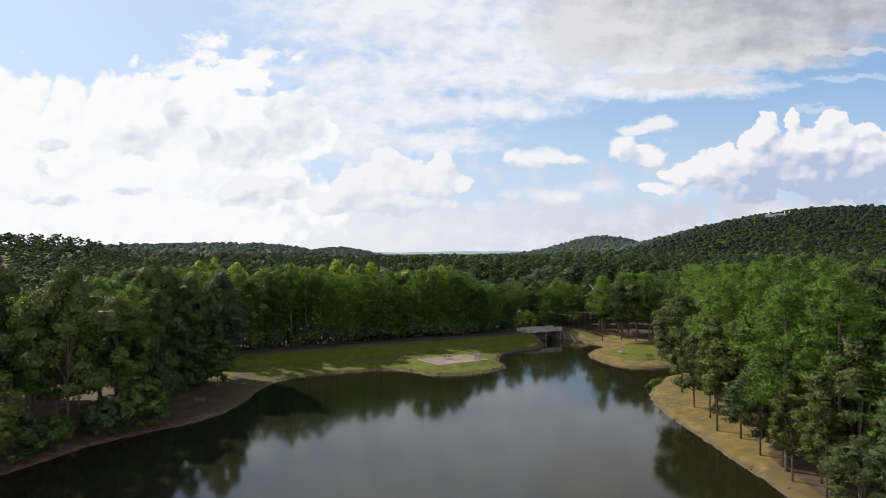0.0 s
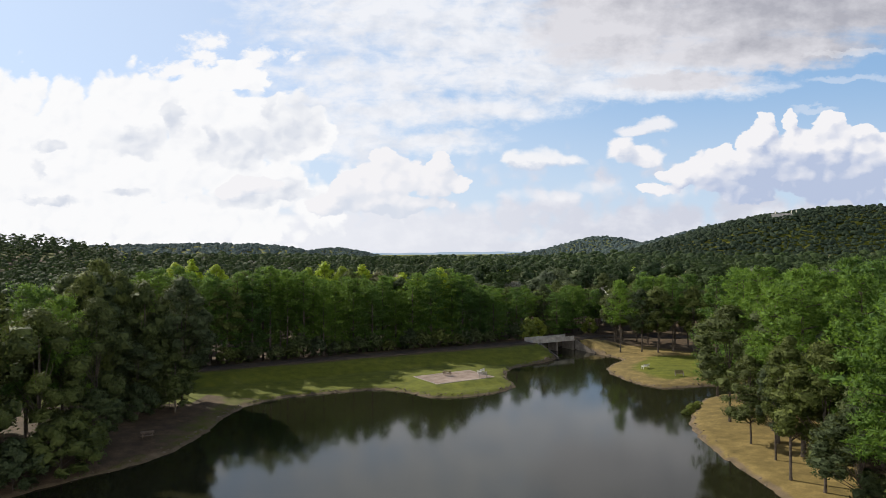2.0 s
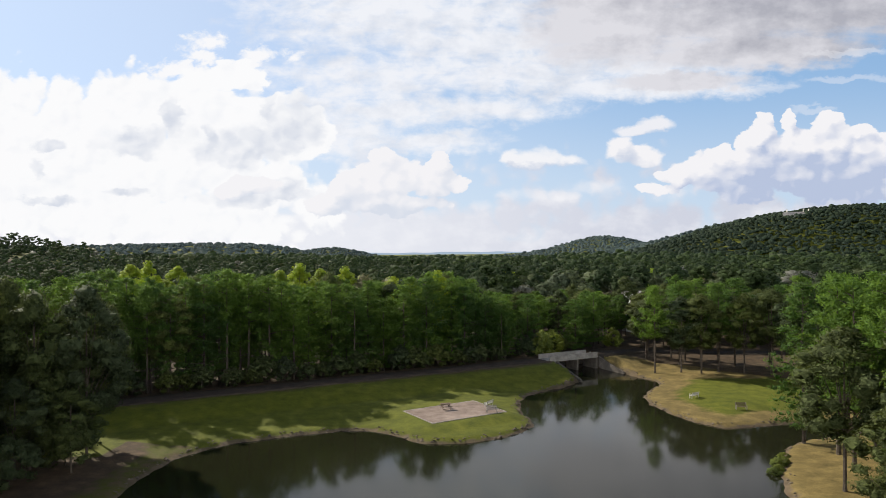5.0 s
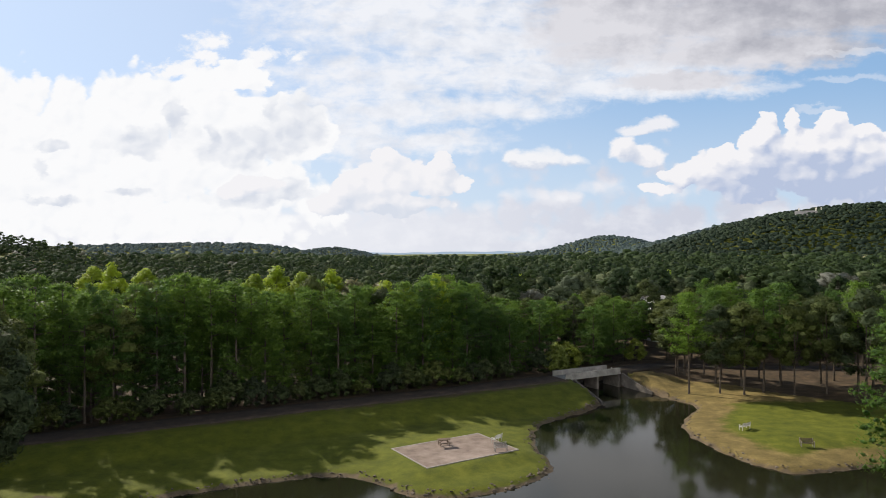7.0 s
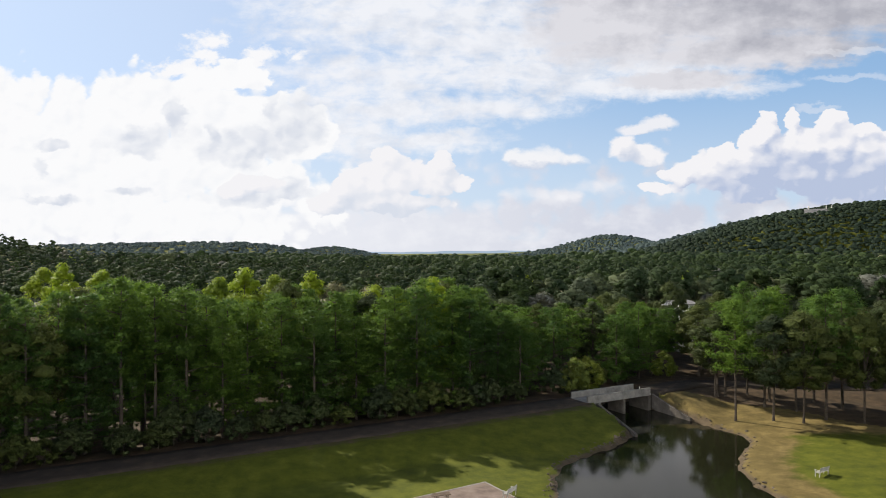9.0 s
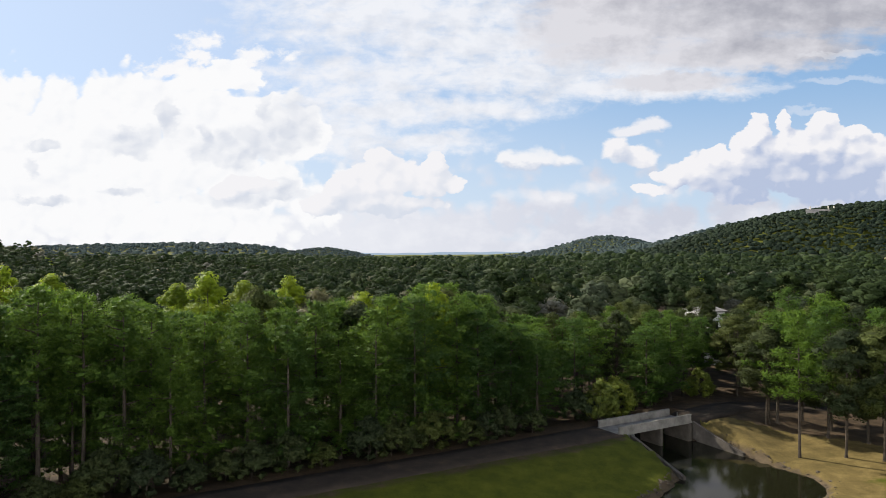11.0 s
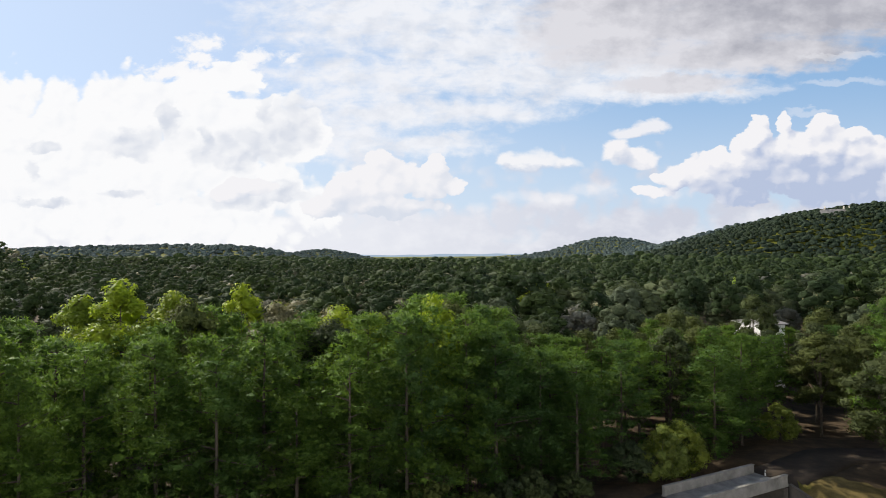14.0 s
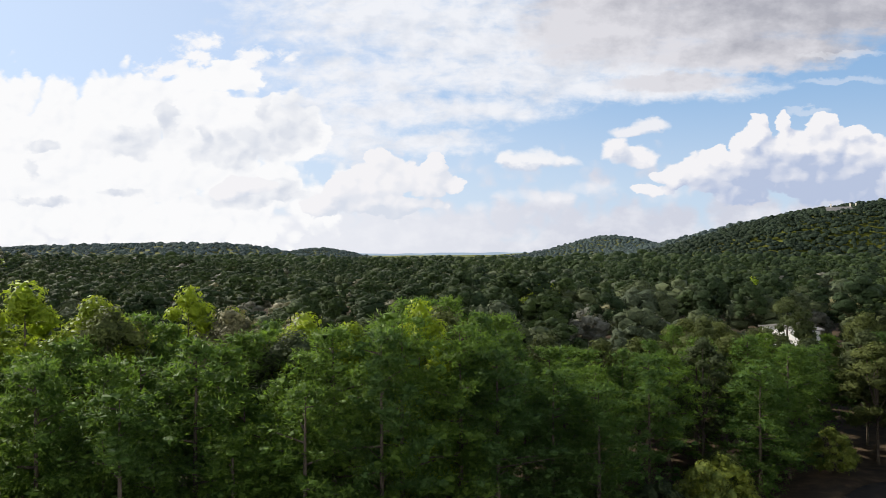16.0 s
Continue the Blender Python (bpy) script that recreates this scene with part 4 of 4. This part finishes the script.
# ---- the wood beyond: joined, mid distance and far ----
def far_wood():
    rng = np.random.default_rng(21)
    forms = {}
    # lobes, leaf sprays to a lobe, spray size, lobe size, core detail
    for kind, (lobes, n_leaf, size, grow, fine) in {"mid": (15, 40, 0.24, 0.40, 1), "far": (6, 13, 0.38, 0.52, 1), "hill": (1, 10, 0.34, 0.95, 2), "dim": (1, 8, 0.6, 1.15, 2)}.items():
        for sp, (h, r, st) in {"pine": (15.0, 2.6, 0.52), "oak": (12.5, 3.5, 0.46), "lime": (13.0, 2.9, 0.40), "ash": (12.5, 3.4, 0.46)}.items():
            for v in range(5):
                cs, rs = lump_form(rng, h, r, st, lobes + (int(rng.integers(0, 2)) if lobes > 2 else 0), r * grow)
                tall = {"mid": 0.78, "far": 0.80, "hill": 0.85, "dim": 0.85}[kind]
                cs[:, 2] -= {"mid": 0.0, "far": 0.4, "hill": 0.8, "dim": 1.6}[kind]
                t, n = leaves_at(rng, cs, rs * 1.04, n_leaf, size, tall, 0.5, 0.85, 0.35, False, 0.6 if kind == "mid" else 0.4, 0.75)
                ct, cn = core_of(rng, cs, rs * (0.74 if lobes > 1 else 0.86), tall, 0.22 if lobes > 1 else 0.14, fine, -2.0 if kind == "mid" else -0.35, 0.28)
                forms[kind, sp, v] = np.concatenate([t, ct]), np.concatenate([np.repeat(n[:, None], 3, axis=1), cn])
    parts, faces, tints, mats = [], [], [], []
    order = ["pine", "oak", "lime", "ash"]
    near_polys = [np.array(p, float) for p in (DAM_WOOD, DAM_EDGE, BACK_WOOD, PARK_WOOD, LEFT_WOOD, RIGHT_WOOD)]
    spots = np.array(tree_spots)

    def sow(kind, xr, yr, spacing, test, weights, grow=1.0, leaf=None):
        gx, gy = np.meshgrid(np.arange(*xr, spacing), np.arange(*yr, spacing))
        x = (gx + rng.uniform(-0.45, 0.45, gx.shape) * spacing).ravel()
        y = (gy + rng.uniform(-0.45, 0.45, gy.shape) * spacing).ravel()
        ok = test(x, y)
        x, y = x[ok], y[ok]
        z = height(x, y)
        belt = wave(x, y, 23, 6)
        for a, b, c, w in zip(x, y, z, belt):
            p = np.array(weights, float) * np.array([1, max(0.1, 1 + 1.3 * w), max(0, 0.4 + 1.6 * w), max(0.05, 1 - w)])
            sp = order[rng.choice(4, p=p / p.sum())]
            t = forms[kind, sp, rng.integers(5)]
            s, turn = min(max(rng.normal(0.90, 0.12 if kind == "mid" else 0.075), 0.62), 1.12), rng.uniform(0, 6.28)
            s *= grow * (0.86 if a < -0.05 * b - 5 and 150 < b < 390 else 1.0)
            rot = np.array([[math.cos(turn), -math.sin(turn), 0], [math.sin(turn), math.cos(turn), 0], [0, 0, 1]])
            wide = s * (rng.uniform(0.95, 1.5) if kind != "mid" else rng.uniform(1.0, 1.45))
            parts.append(t[0] @ rot.T * np.array([wide, wide, s]) + np.array([a, b, c - (0 if leaf is None else 6.0 if leaf == 4 else 9.0)]))
            faces.append(t[1] @ rot.T)
            tints.append(np.full(len(t[0]), rng.random()))
            mats.append(np.full(len(t[0]), order.index(sp) if leaf is None else leaf))

    def view(x, y, slack):
        return np.abs(x + 0.055 * y) < 0.70 * (y + 6) + slack

    def free(x, y):
        ok = shore_dist(x, y) > 4
        for poly in (*CLEAR, *near_polys):
            ok &= ~inside(x, y, poly)
        ok &= (seg_dist(x, y, ROAD_A) > 5) & ~gap(x, y)
        ok &= ~((x > -63) & (x < 61) & (y < 113))
        ok &= ~((np.abs(x - 38) < 8) & (np.abs(y - 200) < 9)) & ~((x > 18) & (x < 62) & (y > 138) & (y < 170))
        for a, b in spots:
            ok &= (x - a) ** 2 + (y - b) ** 2 > 6
        return ok

    def close(x, y):
        return (np.abs(x + 0.055 * y) < 0.70 * (y - 55) + 14) & (y < 235) | (np.abs(x) < 85) & (y < 140)

    sow("far", (-200, 200), (35, 262), 6.2, lambda x, y: free(x, y) & view(x, y, 14) & ~close(x, y), (0.65, 0.28, 0.02, 0.05))
    sow("mid", (-150, 150), (35, 262), 6.2, lambda x, y: free(x, y) & view(x, y, 14) & close(x, y), (0.52, 0.36, 0.03, 0.09))
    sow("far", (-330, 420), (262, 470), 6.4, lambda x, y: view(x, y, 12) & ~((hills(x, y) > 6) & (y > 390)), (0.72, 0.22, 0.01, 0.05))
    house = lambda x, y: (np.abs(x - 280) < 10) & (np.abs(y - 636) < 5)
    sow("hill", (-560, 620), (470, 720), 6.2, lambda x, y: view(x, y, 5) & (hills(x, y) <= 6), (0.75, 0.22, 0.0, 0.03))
    # materials 4 and 5 carry the painted haze of the hill and ridges
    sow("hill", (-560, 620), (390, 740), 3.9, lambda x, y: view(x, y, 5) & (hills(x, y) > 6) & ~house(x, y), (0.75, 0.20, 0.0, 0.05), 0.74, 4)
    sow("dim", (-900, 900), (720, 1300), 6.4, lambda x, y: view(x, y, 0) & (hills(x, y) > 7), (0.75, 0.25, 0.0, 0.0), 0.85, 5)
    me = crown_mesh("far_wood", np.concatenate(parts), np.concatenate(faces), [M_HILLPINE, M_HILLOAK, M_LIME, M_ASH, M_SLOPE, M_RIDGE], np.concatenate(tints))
    me.polygons.foreach_set("material_index", np.concatenate(mats).astype(np.int32))
    me.update()
    tagged(new("far_wood", me), "dense mixed pine and oak forest covering the hills", "forest", kind="stuff")


far_wood()

# ---- the last ridge on the horizon: a glowing backdrop with haze in its colour ----
def last_ridge():
    m, g, b, out = material("glowing_haze_blue")
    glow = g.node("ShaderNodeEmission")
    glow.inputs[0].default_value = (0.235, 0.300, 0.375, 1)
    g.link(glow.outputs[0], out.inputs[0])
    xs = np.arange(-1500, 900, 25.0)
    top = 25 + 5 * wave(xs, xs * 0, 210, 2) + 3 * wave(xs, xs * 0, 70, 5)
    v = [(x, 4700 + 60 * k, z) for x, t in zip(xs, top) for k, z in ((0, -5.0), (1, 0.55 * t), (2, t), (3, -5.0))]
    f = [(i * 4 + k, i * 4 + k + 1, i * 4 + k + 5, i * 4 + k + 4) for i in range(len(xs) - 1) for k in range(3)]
    tagged(new("backdrop", mesh_of("backdrop", v, f, m, True)), "glowing pale blue backdrop of a hazy ridge on the horizon", "hills", kind="structure")


last_ridge()


# ---- bridge ----
def build_bridge():
    root = thing("bridge", "short grey concrete bridge with solid parapets over the outlet", "bridge")
    u = (BR_B - BR_A).normalized()
    n = Vector((-u.y, u.x))
    ang = math.degrees(math.atan2(u.y, u.x))
    mid = (BR_A + BR_B) / 2
    ln = (BR_B - BR_A).length

    def at(a, b, z):
        q = mid + u * a + n * b
        return (q.x, q.y, z)

    part("deck", box(bmesh.new(), (ln + 0.6, 3.2, 0.25), at(0, 0, 2.02), (0, 0, ang), 0.02), M_CONC, root)
    for b in (-1.5, 1.5):
        par = part("parapet", box(bmesh.new(), (ln + 0.3, 0.25, 0.82), at(0, b, 2.40), (0, 0, ang), 0.02), M_CONC, root)
        part("coping", box(bmesh.new(), (ln + 0.4, 0.31, 0.06), at(0, b, 2.84), (0, 0, ang), 0.015), M_CONC, par)
    part("pier", box(bmesh.new(), (0.35, 2.9, 3.2), at(0.9, 0, 0.3), (0, 0, ang), 0.02), M_DARKCONC, root)
    part("abutment", box(bmesh.new(), (0.5, 3.4, 3.4), at(ln / 2 - 0.15, 0, 0.15), (0, 0, ang), 0.02), M_DARKCONC, root)
    part("abutment", box(bmesh.new(), (0.5, 3.4, 3.4), at(-ln / 2 + 1.6, 0, 0.15), (0, 0, ang), 0.02), M_CONC, root)

    def wing(p, q, zp, zq, t=0.3):
        bm = bmesh.new()
        p, q = Vector(p), Vector(q)
        s = (q - p).normalized()
        w = Vector((-s.y, s.x)) * t / 2
        vs = []
        for e, z in ((p, zp), (q, zq)):
            for side in (-1, 1):
                for h in (-1.4, z):
                    vs.append(bm.verts.new((e.x + w.x * side, e.y + w.y * side, h)))
        a, b, c, d, e, f, g, h = vs
        for quad in ((a, b, d, c), (e, g, h, f), (a, e, f, b), (c, d, h, g), (b, f, h, d), (a, c, g, e)):
            bm.faces.new(quad)
        bmesh.ops.recalc_face_normals(bm, faces=bm.faces)
        part("wing_wall", bm, M_DARKCONC, root)

    wing((11.6, 148.9), (14.6, 141.6), 2.1, 0.35)
    wing((19.7, 154.7), (21.3, 151.6), 2.05, 1.1)
    wing((21.3, 151.6), (22.8, 148.8), 1.1, 0.35)


build_bridge()


# ---- patio, benches, tables ----
PAD = [Vector((-10.98, 117.9)), Vector((-1.98, 123.7)), Vector((1.73, 118.1)), Vector((-7.03, 111.6))]


def build_pad():
    c = sum(PAD, Vector((0, 0))) / 4
    u = ((PAD[1] - PAD[0]) + (PAD[2] - PAD[3])).normalized()
    ang = math.degrees(math.atan2(u.y, u.x))
    root = thing("patio", "weathered square concrete patio on the lawn", "patio")
    lu, lv = 10.6, 7.2
    part("slab", box(bmesh.new(), (lu - 0.3, lv - 0.3, 0.5), (c.x, c.y, 0.75), (0, 0, ang), 0.01), M_SLAB, root)
    m = pose(c.x, c.y, 0, 0, 0, ang)
    for sx, sy, px, py in ((lu, 0.14, 0, lv / 2 - 0.07), (lu, 0.14, 0, -lv / 2 + 0.07), (0.14, lv - 0.28, lu / 2 - 0.07, 0), (0.14, lv - 0.28, -lu / 2 + 0.07, 0)):
        q = m @ Vector((px, py, 0))
        part("edging", box(bmesh.new(), (sx, sy, 0.5), (q.x, q.y, 0.77), (0, 0, ang), 0.01), M_WOODGREY, root, "weathered timber edging")
    return 1.0


PAD_TOP = build_pad()


def bench(at, mat, label, legs=M_WOODGREY, group="park benches"):
    """A slatted park bench, 1.35 m long, facing -y."""
    root = thing("park_bench", label, "bench", at @ Matrix.Diagonal((0.85, 0.9, 0.92, 1)), group)
    for i in range(4):
        part("seat_slat", box(bmesh.new(), (1.6, 0.095, 0.03), (0, -0.19 + 0.125 * i, 0.45), (0, 0, 0), 0.006), mat, root)
    for i in range(4):
        part("back_slat", box(bmesh.new(), (1.6, 0.025, 0.085), (0, 0.26 + 0.028 * i, 0.56 + 0.105 * i), (-14, 0, 0), 0.006), mat, root)
    for x in (-0.72, 0.72):
        bm = bmesh.new()
        box(bm, (0.07, 0.07, 0.64), (x, -0.2, 0.32), (0, 0, 0), 0.008)
        box(bm, (0.07, 0.07, 0.95), (x, 0.285, 0.465), (-9, 0, 0), 0.008)
        box(bm, (0.07, 0.5, 0.06), (x, 0.02, 0.415), (0, 0, 0), 0.006)
        part("bench_end", bm, legs, root)
        part("armrest", box(bmesh.new(), (0.085, 0.58, 0.035), (x, 0.0, 0.655), (0, 0, 0), 0.008), mat, root)
    return root


def on_ground(x, y, turn, z=None):
    return pose(x, y, ground_z(x, y) - 0.02 if z is None else z, 0, 0, turn)


bench(on_ground(-0.35, 120.4, -125, PAD_TOP), M_WOODPALE, "pale wooden park bench at the patio edge", M_WOODPALE)
bench(on_ground(0.0, 117.3, 14, PAD_TOP), M_WOODGREY, "weathered grey park bench on the patio corner")
bench(on_ground(27.4, 127.3, -148), M_WOODPALE, "pale wooden park bench on the lawn point", M_WOODPALE)
bench(on_ground(31.2, 121.0, -4), M_WOODDARK, "brown slatted park bench facing the pond", M_WOODGREY)


def picnic_table(at, mat, label):
    root = thing("picnic_table", label, "picnic table", at @ Matrix.Diagonal((0.76, 0.86, 0.95, 1)))
    for i in range(5):
        part("top_board", box(bmesh.new(), (1.8, 0.14, 0.04), (0, -0.3 + 0.15 * i, 0.75), (0, 0, 0), 0.006), mat, root)
    for y in (-0.68, 0.68):
        for k in (-0.075, 0.075):
            part("seat_board", box(bmesh.new(), (1.8, 0.14, 0.04), (0, y + k, 0.45), (0, 0, 0), 0.006), mat, root)
    for x in (-0.62, 0.62):
        for s in (-1, 1):
            part("leg", box(bmesh.new(), (0.05, 0.09, 0.86), (x, s * 0.38, 0.36), (s * 32, 0, 0), 0.006), mat, root)
        part("seat_bearer", box(bmesh.new(), (0.045, 1.5, 0.09), (x + 0.05, 0, 0.385), (0, 0, 0), 0.006), mat, root)
        part("top_bearer", box(bmesh.new(), (0.045, 0.72, 0.08), (x + 0.05, 0, 0.69), (0, 0, 0), 0.006), mat, root)
        part("brace", box(bmesh.new(), (0.62, 0.07, 0.04), (x * 0.55, 0, 0.52), (0, 38 if x > 0 else -38, 0), 0.004), mat, root)
    return root


picnic_table(on_ground(-5.7, 118.8, 20, PAD_TOP), M_WOODDARK, "dark weathered wooden picnic table with attached seats")
picnic_table(on_ground(-36.4, 83.5, 25), M_WOODDARK, "dark weathered picnic table on the shaded bank")


post = thing("marker_post", "small white marker post at the bridge end", "post", on_ground(18.4, 156.2, 30, 2.14))
bm = bmesh.new()
tube(bm, (0, 0, 0), (0, 0, 0.5), 0.06, 0.055, 10)
shaft = part("shaft", bm, M_WHITE, post)
bm = bmesh.new()
tube(bm, (0, 0, 0.30), (0, 0, 0.38), 0.066, 0.066, 10)
part("band", bm, M_WOODDARK, shaft, "dark band")
part("foot", box(bmesh.new(), (0.2, 0.2, 0.04), (0, 0, 0.02), (0, 0, 0), 0.008), M_WOODDARK, post)


# ---- houses ----
def gable(bm, lx, ly, z0, rise, over=0.35, thick=0.16):
    """A pitched roof, ridge along x, with real thickness."""
    for s in (-1, 1):
        run = ly / 2 + over
        slope = math.degrees(math.atan2(rise, ly / 2))
        ln = math.hypot(run, rise * run / (ly / 2))
        box(bm, (lx + 2 * over, ln, thick), (0, s * run / 2, z0 + rise - rise * run / (ly / 2) / 2), (-s * slope, 0, 0))


def house(at, name, label, lx, ly, eave, rise, wall, chimneys=(), rows=((1.0, 1.3),)):
    root = thing(name, label, "house", at)
    bm = box(bmesh.new(), (lx, ly, eave), (0, 0, eave / 2))
    for s in (-1, 1):                      # gable ends
        vs = [bm.verts.new((s * lx / 2, y, z)) for y, z in ((-ly / 2, eave), (ly / 2, eave), (0, eave + rise))]
        ws = [bm.verts.new((s * (lx / 2 - 0.2), y, z)) for y, z in ((-ly / 2, eave), (ly / 2, eave), (0, eave + rise))]
        bm.faces.new(vs), bm.faces.new(ws)
    part("wall", bm, wall, root)
    bm = bmesh.new()
    gable(bm, lx, ly, eave + 0.05, rise)
    roof = part("roof", bm, M_ROOF, root)
    for x, y, h in chimneys:
        part("chimney", box(bmesh.new(), (0.9, 0.9, h), (x, y, eave + rise * 0.6 + h / 2), (0, 0, 0), 0.03), wall, roof)
    for z, h in rows:
        k = -lx / 2 + 1.6
        while k < lx / 2 - 1:
            win = part("window", box(bmesh.new(), (1.15, 0.08, h + 0.15), (k, -ly / 2 - 0.03, z + h / 2)), M_WHITE, root)
            part("pane", box(bmesh.new(), (0.95, 0.06, h - 0.05), (k, -ly / 2 - 0.06, z + h / 2)), M_GLASS, win)
            k += 2.6
        for y in (-ly / 4, ly / 4):
            win = part("window", box(bmesh.new(), (0.08, 1.15, h + 0.15), (-lx / 2 - 0.03, y, z + h / 2)), M_WHITE, root)
            part("pane", box(bmesh.new(), (0.06, 0.95, h - 0.05), (-lx / 2 - 0.06, y, z + h / 2)), M_GLASS, win)
    return root


house(on_ground(36.6, 200.5, 22), "white_house", "white-sided house with grey roof half hidden by trees", 3.6, 6, 9.3, 0.5, M_WHITE, rows=((0.9, 1.4), (3.4, 1.4), (6.2, 1.3)))
house(on_ground(279, 634, -20) @ Matrix.Translation((0, 0, -14.0)), "hilltop_house", "large cream hilltop house with dark roof and chimneys", 22, 10, 13.0, 5.0, M_CREAM, ((-8, 0, 4.5), (5, 0, 4.5), (9, 1, 4.5)), ((1.2, 1.8), (5.2, 1.8), (9.4, 1.8)))


# ---- stones along the water ----
def rock_meshes():
    out = []
    for k in range(6):
        rng = np.random.default_rng(40 + k)
        bm = bmesh.new()
        bmesh.ops.create_icosphere(bm, subdivisions=1, radius=0.5)
        for v in bm.verts:
            v.co *= 0.75 + 0.5 * rng.random()
            v.co.z *= 0.65
        me = bpy.data.meshes.new("rock")
        bm.to_mesh(me)
        bm.free()
        me.materials.append(M_STONE)
        out.append(me)
    return out


def shore_rocks():
    rng = random.Random(5)
    root = thing("rock_edging", "rough grey stones lining the water's edge", "rocks")
    meshes = rock_meshes()
    tri_v, tri_f, count = [], [], 0
    for (ax, ay), (bx, by) in zip(SHORE, SHORE[1:] + SHORE[:1]):
        ln = math.hypot(bx - ax, by - ay)
        if ay < 50 or by < 50 or ay > 152:
            continue
        dense = 8.0 if (ay > 100 and ax < 16) else 5.5 if ax > 20 and ay > 112 else 2.5
        for _ in range(int(ln * dense)):
            k = rng.random()
            off = rng.gauss(0.20, 0.38)
            x = ax + (bx - ax) * k + (by - ay) / ln * off
            y = ay + (by - ay) * k - (bx - ax) / ln * off
            s = rng.uniform(0.12, 0.36) * (1 if rng.random() < 0.85 else 1.6)
            m = Matrix.LocRotScale((x, y, max(ground_z(x, y), -0.08) - 0.06 * s), Euler((rng.uniform(-0.4, 0.4), rng.uniform(-0.4, 0.4), rng.uniform(0, 6.28))), (s, s * rng.uniform(0.7, 1.1), s * rng.uniform(0.45, 0.75)))
            me = rng.choice(meshes)
            if count < 300 and ax < 16 and ay > 104:
                ob = new("rock", me)
                ob.parent, ob.matrix_basis = root, m
                count += 1
            else:
                base = len(tri_v)
                tri_v += [tuple(m @ v.co) for v in me.vertices]
                tri_f += [tuple(base + i for i in p.vertices) for p in me.polygons]
    ob = new("rubble", mesh_of("rubble", tri_v, tri_f, M_STONE))
    ob.parent = root
    tagged(ob, kind="stuff")


shore_rocks()
